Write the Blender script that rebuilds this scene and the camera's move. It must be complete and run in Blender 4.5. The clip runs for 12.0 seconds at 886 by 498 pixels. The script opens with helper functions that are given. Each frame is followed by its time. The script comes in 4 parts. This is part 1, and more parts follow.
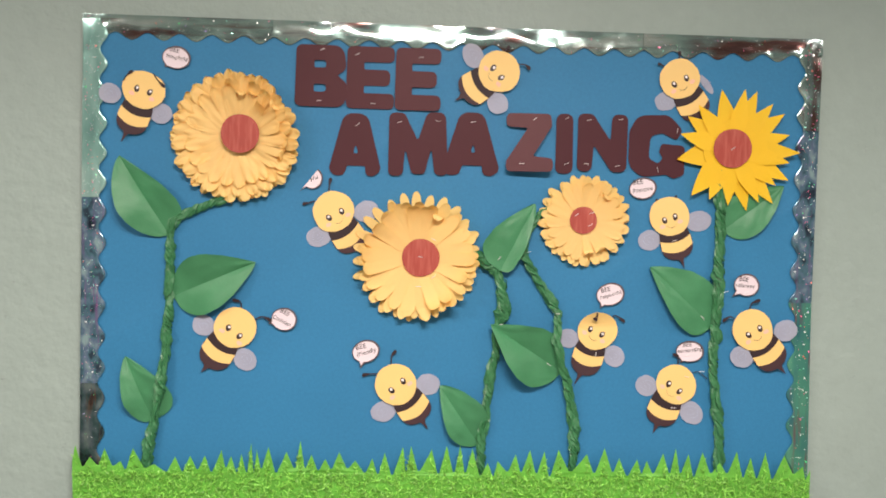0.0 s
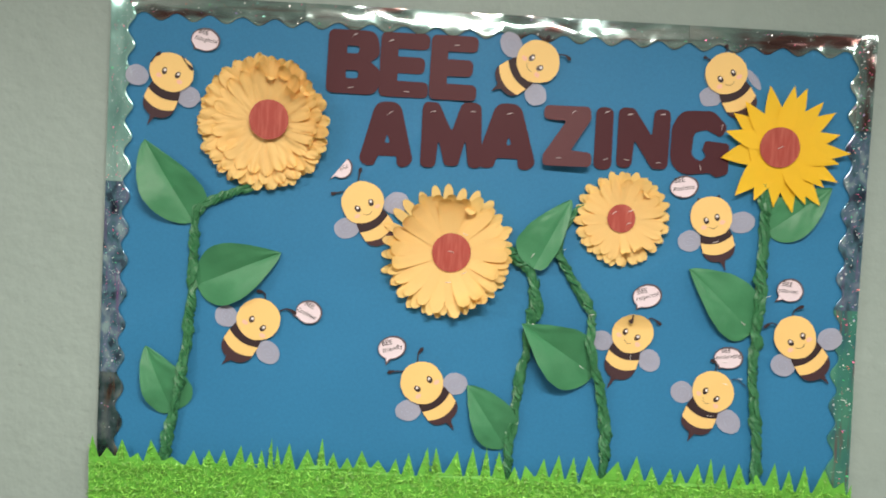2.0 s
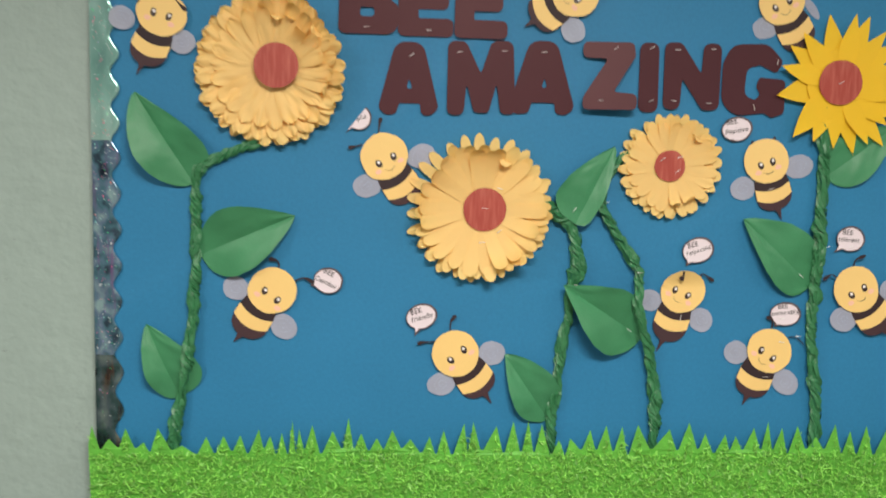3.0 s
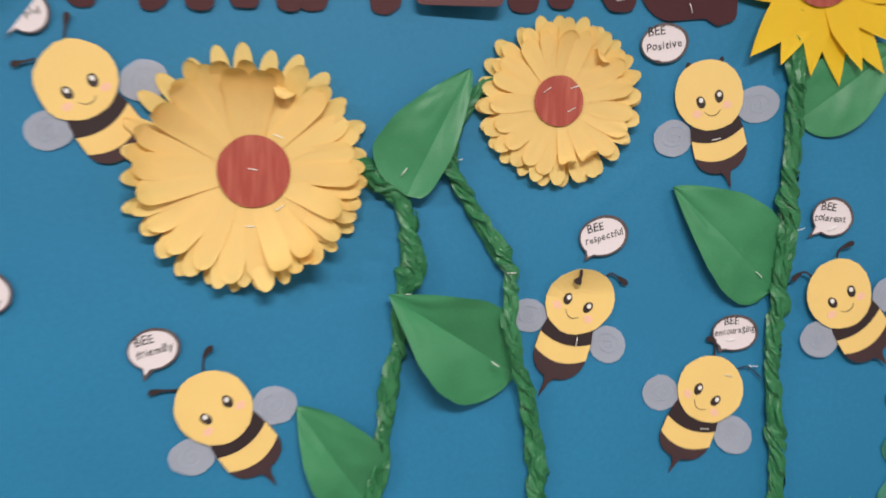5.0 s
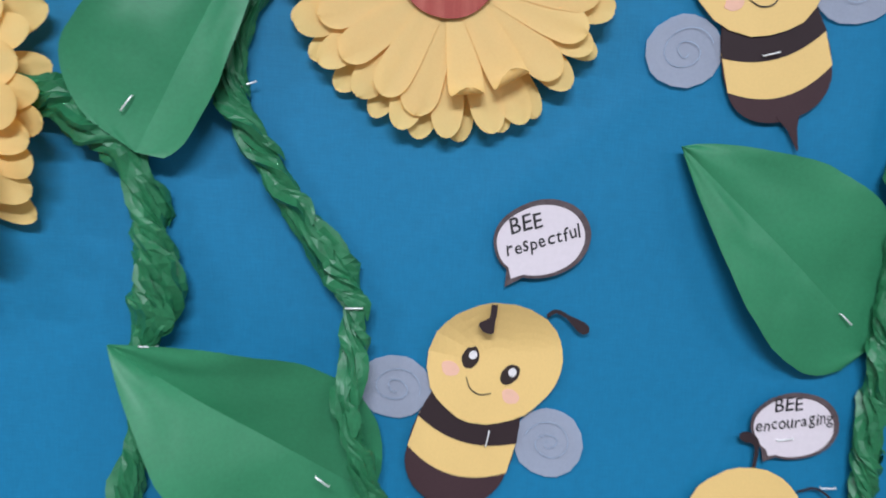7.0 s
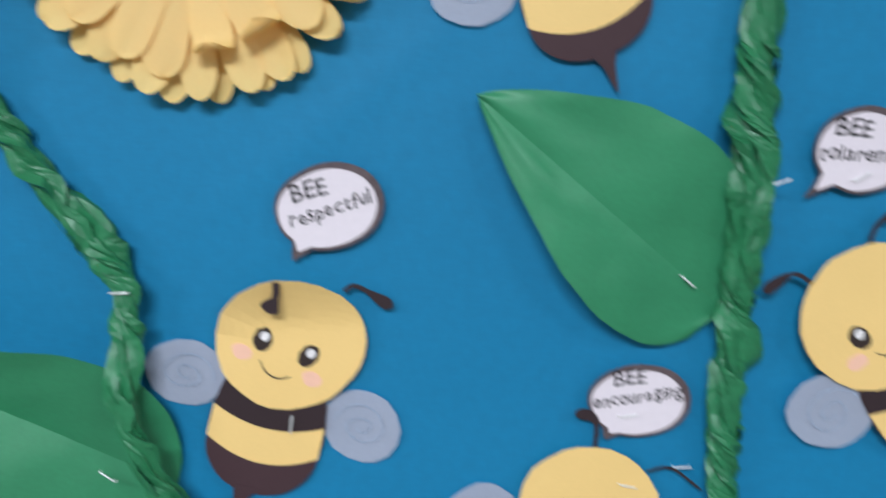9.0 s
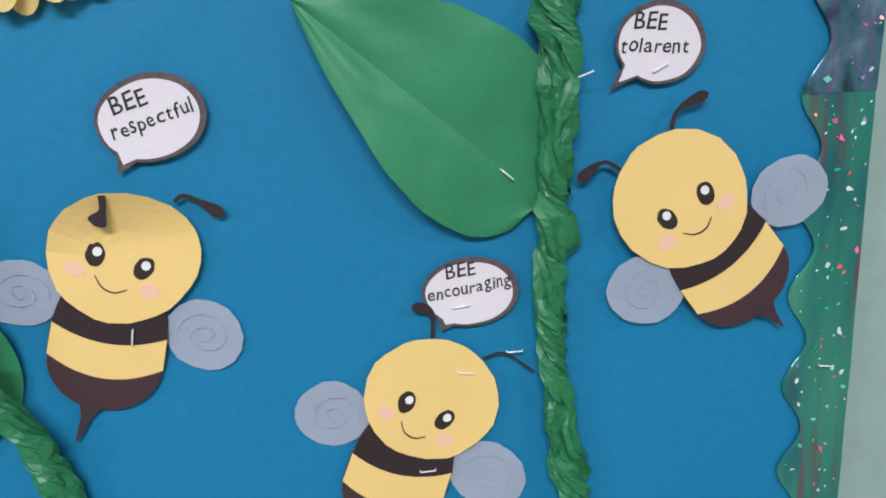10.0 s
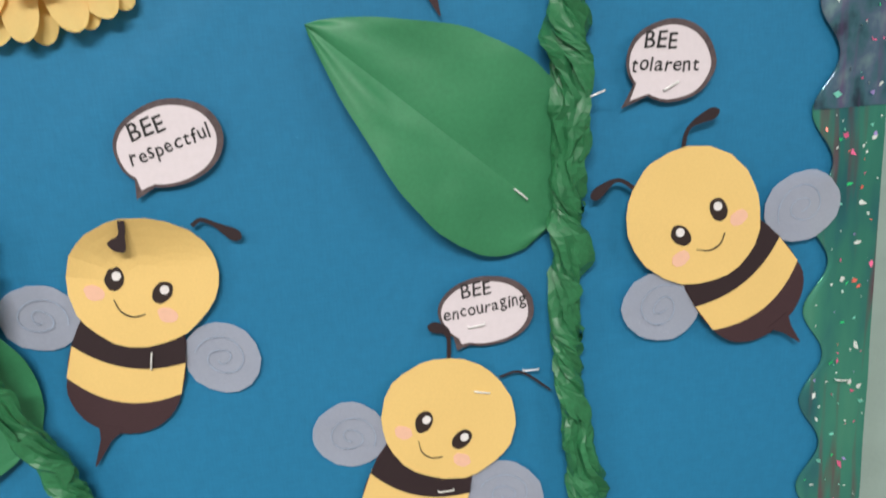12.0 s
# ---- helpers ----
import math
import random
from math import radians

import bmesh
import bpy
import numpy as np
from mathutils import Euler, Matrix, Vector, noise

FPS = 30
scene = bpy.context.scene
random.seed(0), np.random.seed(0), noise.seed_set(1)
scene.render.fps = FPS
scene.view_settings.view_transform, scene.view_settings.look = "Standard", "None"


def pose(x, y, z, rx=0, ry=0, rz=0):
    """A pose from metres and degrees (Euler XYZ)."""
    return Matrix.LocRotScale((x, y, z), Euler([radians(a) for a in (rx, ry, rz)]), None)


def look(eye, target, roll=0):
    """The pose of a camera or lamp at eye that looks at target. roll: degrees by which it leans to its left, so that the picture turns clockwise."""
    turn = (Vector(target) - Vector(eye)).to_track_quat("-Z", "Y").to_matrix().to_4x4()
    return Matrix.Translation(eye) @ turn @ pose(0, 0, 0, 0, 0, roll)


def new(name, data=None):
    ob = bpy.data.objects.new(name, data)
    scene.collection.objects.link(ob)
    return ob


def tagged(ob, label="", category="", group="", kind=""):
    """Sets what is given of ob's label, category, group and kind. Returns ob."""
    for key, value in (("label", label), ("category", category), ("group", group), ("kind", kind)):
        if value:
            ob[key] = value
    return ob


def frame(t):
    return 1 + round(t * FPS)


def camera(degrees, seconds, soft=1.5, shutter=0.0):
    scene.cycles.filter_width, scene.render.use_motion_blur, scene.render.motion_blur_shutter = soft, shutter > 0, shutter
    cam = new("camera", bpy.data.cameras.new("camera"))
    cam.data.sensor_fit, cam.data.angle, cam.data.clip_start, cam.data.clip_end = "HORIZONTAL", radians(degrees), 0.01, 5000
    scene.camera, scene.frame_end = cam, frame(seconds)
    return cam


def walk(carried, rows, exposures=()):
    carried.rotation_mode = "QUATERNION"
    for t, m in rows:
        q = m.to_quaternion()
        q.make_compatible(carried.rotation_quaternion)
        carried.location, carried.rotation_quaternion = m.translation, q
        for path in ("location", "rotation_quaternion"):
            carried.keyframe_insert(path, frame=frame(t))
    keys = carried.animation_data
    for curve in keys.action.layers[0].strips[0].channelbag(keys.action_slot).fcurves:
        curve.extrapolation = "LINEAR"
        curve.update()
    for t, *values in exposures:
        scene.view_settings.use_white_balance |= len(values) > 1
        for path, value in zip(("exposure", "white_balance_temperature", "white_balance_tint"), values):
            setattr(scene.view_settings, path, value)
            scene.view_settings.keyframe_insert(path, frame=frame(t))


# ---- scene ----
from mathutils import geometry

cam = camera(54.2, 12.0, 1.8, 0.5)
PATH = [
    (0, (-0.128, -2.158, 1.588), (-0.036, -0.162, 1.506), 1.5),
    (0.5, (-0.135, -2.158, 1.584), (-0.037, -0.162, 1.505), 1.5),
    (1, (-0.127, -2.146, 1.587), (-0.039, -0.149, 1.506), 1.6),
    (1.5, (-0.127, -2.117, 1.59), (-0.057, -0.12, 1.501), 2.2),
    (2, (-0.152, -2.085, 1.579), (-0.106, -0.088, 1.488), 3.0),
    (2.5, (-0.267, -2.002, 1.548), (-0.173, -0.006, 1.469), 2.8),
    (2.7, (-0.302, -1.955, 1.574), (-0.194, 0.038, 1.447), 1.7),
    (4.3, (-0.139, -1.484, 1.576), (0.068, 0.486, 1.299), 2.1),
    (4.5, (-0.098, -1.419, 1.552), (0.116, 0.551, 1.282), 1.7),
    (5, (-0.016, -1.165, 1.535), (0.295, 0.792, 1.266), 1.6),
    (5.5, (0.126, -0.977, 1.523), (0.391, 0.987, 1.251), 2.5),
    (6, (0.259, -0.84, 1.524), (0.463, 1.122, 1.195), 3.5),
    (6.5, (0.259, -0.724, 1.486), (0.444, 1.247, 1.205), 2.8),
    (6.7, (0.248, -0.676, 1.486), (0.477, 1.288, 1.183), 2.6),
    (8.3, (0.415, -0.539, 1.528), (0.28, 1.418, 1.142), 1.5),
    (8.5, (0.416, -0.547, 1.528), (0.313, 1.404, 1.104), 1.3),
    (9, (0.458, -0.561, 1.506), (0.498, 1.378, 1.017), -0.8),
    (9.5, (0.491, -0.592, 1.48), (0.709, 1.315, 0.918), -1.4),
    (10, (0.503, -0.595, 1.479), (0.766, 1.292, 0.871), -2.3),
    (10.5, (0.507, -0.594, 1.478), (0.747, 1.294, 0.866), -3.1),
    (11, (0.499, -0.593, 1.481), (0.742, 1.284, 0.834), -3.0),
    (11.5, (0.499, -0.596, 1.478), (0.742, 1.283, 0.836), -2.9),
    (12, (0.498, -0.598, 1.481), (0.745, 1.304, 0.916), -3.3),
]
EXPOSURES = [(0, -0.09, 7050, 23), (1.5, -0.14, 7000, 21), (2.7, -0.31, 6850, 14), (4.5, -0.36, 6700, 14), (5.5, -0.40, 6400, 13), (6.5, -0.44, 5580, 14), (8.5, -0.38, 5520, 11), (10.5, -0.35, 5900, 8), (12.0, -0.35, 6400, 11)]
walk(cam, [(t, look(eye, target, roll)) for t, eye, target, roll in PATH], EXPOSURES)

# ---- world and lamps ----
world = bpy.data.worlds.new("world")
scene.world = world
world.use_nodes = True
world.node_tree.nodes["Background"].inputs[0].default_value = (0.55, 0.6, 0.65, 1)
world.node_tree.nodes["Background"].inputs[1].default_value = 0.05


def ceiling_lamp(name, x, y, w, d, power):
    data = bpy.data.lights.new(name, "AREA")
    data.shape, data.size, data.size_y, data.energy, data.color = "RECTANGLE", w, d, power, (1.0, 0.965, 0.9)
    lamp = new(name, data)
    lamp.matrix_world = pose(x, y, 2.715)
    return lamp


LAMPS = [(0.08, -2.15, 143.0), (2.5, -2.15, 42.0), (-2.3, -2.15, 78.0), (4.4, -2.15, 40.0)]
for lx, ly, power in LAMPS:
    ceiling_lamp("tube_light", lx, ly, 1.16, 0.26, power)


# ---- materials ----
def material(name, colour, rough=0.8, metal=0.0, spec=0.5, vary=0.12, scale=9.0, fine=260.0, bump=0.15, bump_scale=None,
             island=0.0, stretch=(1, 1, 1), second=None):
    """Noise at two scales over a base colour, with fine relief; island: brightness that differs from piece to piece."""
    m = bpy.data.materials.new(name)
    m.use_nodes = True
    nt = m.node_tree
    n, link = nt.nodes, nt.links.new
    b = n["Principled BSDF"]
    b.inputs["Roughness"].default_value = rough
    b.inputs["Metallic"].default_value = metal
    b.inputs["Specular IOR Level"].default_value = spec
    tex = n.new("ShaderNodeTexCoord")
    mp = n.new("ShaderNodeMapping")
    mp.inputs["Scale"].default_value = stretch
    link(tex.outputs["Object"], mp.inputs["Vector"])
    big, small = n.new("ShaderNodeTexNoise"), n.new("ShaderNodeTexNoise")
    big.inputs["Scale"].default_value, big.inputs["Detail"].default_value = scale, 4
    small.inputs["Scale"].default_value, small.inputs["Detail"].default_value = fine, 3
    link(mp.outputs[0], big.inputs["Vector"])
    link(mp.outputs[0], small.inputs["Vector"])
    add = n.new("ShaderNodeMath")
    add.operation = "ADD"
    link(big.outputs["Fac"], add.inputs[0])
    link(small.outputs["Fac"], add.inputs[1])
    rng = n.new("ShaderNodeMapRange")
    rng.inputs["From Min"].default_value, rng.inputs["From Max"].default_value = 0.6, 1.4
    rng.inputs["To Min"].default_value, rng.inputs["To Max"].default_value = 0.0, 1.0
    link(add.outputs[0], rng.inputs["Value"])
    mix = n.new("ShaderNodeMix")
    mix.data_type = "RGBA"
    lo = second or tuple(c * (1 - vary) for c in colour)
    hi = tuple(min(0.95, c * (1 + vary * 0.8)) for c in colour)
    mix.inputs["A"].default_value, mix.inputs["B"].default_value = (*lo, 1), (*hi, 1)
    link(rng.outputs[0], mix.inputs["Factor"])
    out = mix.outputs["Result"]
    if island:
        info, geo = n.new("ShaderNodeObjectInfo"), n.new("ShaderNodeNewGeometry")
        total = n.new("ShaderNodeMath")
        total.operation = "ADD"
        link(info.outputs["Random"], total.inputs[0])
        link(geo.outputs["Random Per Island"], total.inputs[1])
        frac = n.new("ShaderNodeMath")
        frac.operation = "FRACT"
        link(total.outputs[0], frac.inputs[0])
        r2 = n.new("ShaderNodeMapRange")
        r2.inputs["To Min"].default_value, r2.inputs["To Max"].default_value = 1 - island, 1 + island * 0.6
        link(frac.outputs[0], r2.inputs["Value"])
        hsv = n.new("ShaderNodeHueSaturation")
        link(r2.outputs[0], hsv.inputs["Value"])
        link(out, hsv.inputs["Color"])
        out = hsv.outputs["Color"]
    link(out, b.inputs["Base Color"])
    if bump:
        bp = n.new("ShaderNodeBump")
        bp.inputs["Strength"].default_value, bp.inputs["Distance"].default_value = bump, 0.001
        tx = small
        if bump_scale:
            tx = n.new("ShaderNodeTexNoise")
            tx.inputs["Scale"].default_value, tx.inputs["Detail"].default_value = bump_scale, 6
            link(mp.outputs[0], tx.inputs["Vector"])
        link(tx.outputs["Fac"], bp.inputs["Height"])
        link(bp.outputs[0], b.inputs["Normal"])
    return m


def sheet_material(name, colour, through_colour, share, **more):
    """Thin paper that lets part of the light through, tinted."""
    m = material(name, colour, **more)
    nt = m.node_tree
    n, link = nt.nodes, nt.links.new
    tr, mix = n.new("ShaderNodeBsdfTranslucent"), n.new("ShaderNodeMixShader")
    tr.inputs["Color"].default_value = (*through_colour, 1)
    mix.inputs[0].default_value = share
    link(n["Principled BSDF"].outputs[0], mix.inputs[1])
    link(tr.outputs[0], mix.inputs[2])
    link(mix.outputs[0], n["Material Output"].inputs["Surface"])
    return m


def vellum_material(name, colour, share, **more):
    """Tracing paper: what lies behind shows through it faintly."""
    m = material(name, colour, **more)
    nt = m.node_tree
    n, link = nt.nodes, nt.links.new
    clear, mix = n.new("ShaderNodeBsdfTransparent"), n.new("ShaderNodeMixShader")
    mix.inputs[0].default_value = share
    link(n["Principled BSDF"].outputs[0], mix.inputs[1])
    link(clear.outputs[0], mix.inputs[2])
    link(mix.outputs[0], n["Material Output"].inputs["Surface"])
    return m


def crayon_material(name, colour, pale):
    """Red card rubbed over with crayon in one direction."""
    m = material(name, colour, 0.55, spec=0.5, vary=0.1, scale=30, fine=500, bump=0.1)
    nt = m.node_tree
    n, link = nt.nodes, nt.links.new
    b = n["Principled BSDF"]
    tex, mp, no = n.new("ShaderNodeTexCoord"), n.new("ShaderNodeMapping"), n.new("ShaderNodeTexNoise")
    mp.inputs["Rotation"].default_value = (0, radians(12), 0)
    mp.inputs["Scale"].default_value = (120, 120, 14)
    no.inputs["Scale"].default_value, no.inputs["Detail"].default_value = 1.0, 5
    link(tex.outputs["Object"], mp.inputs["Vector"])
    link(mp.outputs[0], no.inputs["Vector"])
    rng = n.new("ShaderNodeMapRange")
    rng.inputs["From Min"].default_value, rng.inputs["From Max"].default_value = 0.42, 0.72
    rng.inputs["To Max"].default_value = 0.6
    link(no.outputs["Fac"], rng.inputs["Value"])
    old = b.inputs["Base Color"].links[0].from_socket
    mix = n.new("ShaderNodeMix")
    mix.data_type = "RGBA"
    link(rng.outputs[0], mix.inputs["Factor"])
    link(old, mix.inputs["A"])
    mix.inputs["B"].default_value = (*pale, 1)
    link(mix.outputs["Result"], b.inputs["Base Color"])
    return m


def foil_material(name, low, high, stops, metal=0.68, streak=(0.22, 0.07, 0.10), share=0.6, along=5.0, across=0.9):
    """Mirror foil: reflections painted as streaks from a dark to a pale tone along the strip, and soft dents."""
    m = bpy.data.materials.new(name)
    m.use_nodes = True
    nt = m.node_tree
    n, link = nt.nodes, nt.links.new
    b = n["Principled BSDF"]
    b.inputs["Metallic"].default_value, b.inputs["Roughness"].default_value = metal, 0.12
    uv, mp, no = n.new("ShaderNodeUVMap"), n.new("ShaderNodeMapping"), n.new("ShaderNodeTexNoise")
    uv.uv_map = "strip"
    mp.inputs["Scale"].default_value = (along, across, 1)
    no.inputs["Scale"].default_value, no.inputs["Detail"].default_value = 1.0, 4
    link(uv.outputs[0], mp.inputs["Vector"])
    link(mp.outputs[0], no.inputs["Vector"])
    # dark and pale stops: room reflections put into the base colour
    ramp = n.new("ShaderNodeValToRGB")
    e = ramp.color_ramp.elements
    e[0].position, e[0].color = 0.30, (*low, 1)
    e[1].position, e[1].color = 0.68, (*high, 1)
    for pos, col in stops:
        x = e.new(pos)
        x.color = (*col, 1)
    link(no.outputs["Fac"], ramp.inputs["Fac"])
    # reddish streaks painted along the strip, for the light that the film splits
    mr, nr, rr, red = n.new("ShaderNodeMapping"), n.new("ShaderNodeTexNoise"), n.new("ShaderNodeMapRange"), n.new("ShaderNodeMix")
    mr.inputs["Scale"].default_value = (7, 4.5, 1)
    mr.inputs["Location"].default_value = (3.1, 7.7, 0)
    nr.inputs["Scale"].default_value, nr.inputs["Detail"].default_value = 1.0, 2
    link(uv.outputs[0], mr.inputs["Vector"])
    link(mr.outputs[0], nr.inputs["Vector"])
    rr.inputs["From Min"].default_value, rr.inputs["From Max"].default_value = 0.57, 0.72
    rr.inputs["To Max"].default_value = share
    link(nr.outputs["Fac"], rr.inputs["Value"])
    red.data_type = "RGBA"
    link(rr.outputs[0], red.inputs["Factor"])
    link(ramp.outputs["Color"], red.inputs["A"])
    red.inputs["B"].default_value = (*streak, 1)
    link(red.outputs["Result"], b.inputs["Base Color"])
    tex, bp, n2 = n.new("ShaderNodeTexCoord"), n.new("ShaderNodeBump"), n.new("ShaderNodeTexNoise")
    n2.inputs["Scale"].default_value, n2.inputs["Detail"].default_value = 30, 2
    link(tex.outputs["Object"], n2.inputs["Vector"])
    bp.inputs["Strength"].default_value, bp.inputs["Distance"].default_value = 0.14, 0.003
    link(n2.outputs["Fac"], bp.inputs["Height"])
    link(bp.outputs[0], b.inputs["Normal"])
    return m


def flake_material(name):
    m = bpy.data.materials.new(name)
    m.use_nodes = True
    nt = m.node_tree
    n, link = nt.nodes, nt.links.new
    b = n["Principled BSDF"]
    b.inputs["Metallic"].default_value, b.inputs["Roughness"].default_value = 0.3, 0.3
    geo, ramp = n.new("ShaderNodeNewGeometry"), n.new("ShaderNodeValToRGB")
    ramp.color_ramp.interpolation = "CONSTANT"
    e = ramp.color_ramp.elements
    e[0].position, e[0].color = 0.0, (0.85, 0.9, 0.88, 1)
    e[1].position, e[1].color = 0.40, (0.9, 0.16, 0.34, 1)
    for pos, col in ((0.58, (0.04, 0.75, 0.25, 1)), (0.68, (0.25, 0.75, 0.62, 1)), (0.86, (0.45, 0.35, 0.75, 1)), (0.93, (0.9, 0.2, 0.15, 1))):
        x = e.new(pos)
        x.color = col
    link(geo.outputs["Random Per Island"], ramp.inputs["Fac"])
    link(ramp.outputs["Color"], b.inputs["Base Color"])
    return m


def weave_material(name, colour):
    """Blue cloth-like backing sheet: fine crossed threads and broad faded patches."""
    m = material(name, colour, 0.6, spec=0.32, vary=0.1, scale=3.5, fine=120, bump=0.0)
    nt = m.node_tree
    n, link = nt.nodes, nt.links.new
    tex = n.new("ShaderNodeTexCoord")
    b = n["Principled BSDF"]
    threads = []
    for stretch in ((90, 90, 560), (560, 90, 90)):
        mp, no = n.new("ShaderNodeMapping"), n.new("ShaderNodeTexNoise")
        mp.inputs["Scale"].default_value = stretch
        no.inputs["Scale"].default_value, no.inputs["Detail"].default_value = 1.0, 2
        link(tex.outputs["Object"], mp.inputs["Vector"])
        link(mp.outputs[0], no.inputs["Vector"])
        threads.append(no)
    add = n.new("ShaderNodeMath")
    add.operation = "ADD"
    link(threads[0].outputs["Fac"], add.inputs[0])
    link(threads[1].outputs["Fac"], add.inputs[1])
    rng = n.new("ShaderNodeMapRange")
    rng.inputs["From Min"].default_value, rng.inputs["From Max"].default_value = 0.65, 1.35
    rng.inputs["To Min"].default_value, rng.inputs["To Max"].default_value = 0.945, 1.05
    link(add.outputs[0], rng.inputs["Value"])
    hsv = n.new("ShaderNodeHueSaturation")
    link(b.inputs["Base Color"].links[0].from_socket, hsv.inputs["Color"])
    link(rng.outputs[0], hsv.inputs["Value"])
    link(hsv.outputs["Color"], b.inputs["Base Color"])
    bp = n.new("ShaderNodeBump")
    bp.inputs["Strength"].default_value, bp.inputs["Distance"].default_value = 0.2, 0.0005
    link(add.outputs[0], bp.inputs["Height"])
    link(bp.outputs[0], b.inputs["Normal"])
    return m


def wall_material(name, colour):
    """Thick old paint with roller grain, trowel unevenness and a few scuffs."""
    m = material(name, colour, 0.55, spec=0.4, vary=0.05, scale=2.2, fine=38, bump=0.0)
    nt = m.node_tree
    n, link = nt.nodes, nt.links.new
    tex = n.new("ShaderNodeTexCoord")
    a, c = n.new("ShaderNodeTexNoise"), n.new("ShaderNodeTexNoise")
    a.inputs["Scale"].default_value, a.inputs["Detail"].default_value = 26, 8
    c.inputs["Scale"].default_value, c.inputs["Detail"].default_value = 7, 5
    b1, b2 = n.new("ShaderNodeBump"), n.new("ShaderNodeBump")
    b1.inputs["Strength"].default_value, b1.inputs["Distance"].default_value = 0.7, 0.006
    b2.inputs["Strength"].default_value, b2.inputs["Distance"].default_value = 0.22, 0.02
    for t, b in ((a, b1), (c, b2)):
        link(tex.outputs["Object"], t.inputs["Vector"])
        link(t.outputs["Fac"], b.inputs["Height"])
    link(b2.outputs[0], b1.inputs["Normal"])
    link(b1.outputs[0], n["Principled BSDF"].inputs["Normal"])
    # scattered small scuffs where the paint is rubbed or chipped
    sc, mp, rng, mix = n.new("ShaderNodeTexNoise"), n.new("ShaderNodeMapping"), n.new("ShaderNodeMapRange"), n.new("ShaderNodeMix")
    mp.inputs["Scale"].default_value = (1, 1, 1.8)
    sc.inputs["Scale"].default_value, sc.inputs["Detail"].default_value, sc.inputs["Roughness"].default_value = 13, 9, 0.68
    link(tex.outputs["Object"], mp.inputs["Vector"])
    link(mp.outputs[0], sc.inputs["Vector"])
    rng.inputs["From Min"].default_value, rng.inputs["From Max"].default_value = 0.66, 0.74
    rng.inputs["To Max"].default_value = 0.5
    link(sc.outputs["Fac"], rng.inputs["Value"])
    mix.data_type = "RGBA"
    b = n["Principled BSDF"]
    link(b.inputs["Base Color"].links[0].from_socket, mix.inputs["A"])
    mix.inputs["B"].default_value = (0.13, 0.14, 0.13, 1)
    link(rng.outputs[0], mix.inputs["Factor"])
    link(mix.outputs["Result"], b.inputs["Base Color"])
    return m


def crepe_material(name, colour):
    """Crumpled crepe paper: streaks that follow the twist (in the map's v) and glints on the creases."""
    m = material(name, colour, 0.42, spec=0.46, vary=0.26, scale=45, fine=300, bump=0.0)
    nt = m.node_tree
    n, link = nt.nodes, nt.links.new
    uv, mp, no = n.new("ShaderNodeUVMap"), n.new("ShaderNodeMapping"), n.new("ShaderNodeTexNoise")
    uv.uv_map = "twist"
    mp.inputs["Scale"].default_value = (9, 2.2, 1)
    no.inputs["Scale"].default_value, no.inputs["Detail"].default_value = 1.0, 5
    link(uv.outputs[0], mp.inputs["Vector"])
    link(mp.outputs[0], no.inputs["Vector"])
    bp = n.new("ShaderNodeBump")
    bp.inputs["Strength"].default_value, bp.inputs["Distance"].default_value = 0.65, 0.003
    link(no.outputs["Fac"], bp.inputs["Height"])
    link(bp.outputs[0], n["Principled BSDF"].inputs["Normal"])
    return m


BLUE = weave_material("blue_backing", (0.017, 0.180, 0.355))
WALL = wall_material("pale_green_paint", (0.286, 0.374, 0.345))
CEIL = material("ceiling_white", (0.7, 0.7, 0.67), 0.9, bump_scale=120, scale=3)
FLOOR = material("floor_vinyl", (0.15, 0.135, 0.12), 0.4, scale=4, fine=60)
FAR = material("far_wall_paint", (0.26, 0.29, 0.27), 0.6, scale=2, fine=40)
CORK = material("cork", (0.35, 0.22, 0.12), 0.9, scale=60, fine=300, vary=0.3)
# each foil's own tint, with dark and pale room reflections painted in
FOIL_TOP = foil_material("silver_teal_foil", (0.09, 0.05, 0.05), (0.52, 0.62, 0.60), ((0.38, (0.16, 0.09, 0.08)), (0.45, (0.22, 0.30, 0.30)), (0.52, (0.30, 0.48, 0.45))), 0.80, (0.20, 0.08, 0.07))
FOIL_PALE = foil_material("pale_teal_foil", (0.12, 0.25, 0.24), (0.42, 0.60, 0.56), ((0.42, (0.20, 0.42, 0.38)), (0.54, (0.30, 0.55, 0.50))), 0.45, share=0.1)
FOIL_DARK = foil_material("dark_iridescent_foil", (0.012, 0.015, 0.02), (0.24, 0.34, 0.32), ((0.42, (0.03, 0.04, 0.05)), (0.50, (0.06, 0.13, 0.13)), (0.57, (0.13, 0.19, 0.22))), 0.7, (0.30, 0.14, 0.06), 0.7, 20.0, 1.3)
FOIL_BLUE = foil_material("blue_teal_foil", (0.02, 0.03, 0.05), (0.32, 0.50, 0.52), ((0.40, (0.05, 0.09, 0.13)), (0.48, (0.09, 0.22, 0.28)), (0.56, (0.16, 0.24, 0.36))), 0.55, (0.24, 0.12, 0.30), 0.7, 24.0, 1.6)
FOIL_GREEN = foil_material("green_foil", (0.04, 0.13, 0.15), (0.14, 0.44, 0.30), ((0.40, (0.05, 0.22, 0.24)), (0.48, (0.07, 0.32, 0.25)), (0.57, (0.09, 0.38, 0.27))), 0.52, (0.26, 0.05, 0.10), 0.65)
FLAKE = flake_material("holographic_flakes")
CREAM = material("bee_yellow_paper", (0.81, 0.555, 0.20), 0.6, vary=0.05, scale=14, fine=600, bump=0.08)
BROWN = material("dark_brown_card", (0.034, 0.021, 0.024), 0.6, spec=0.25, vary=0.1, scale=20, fine=600, bump=0.08)
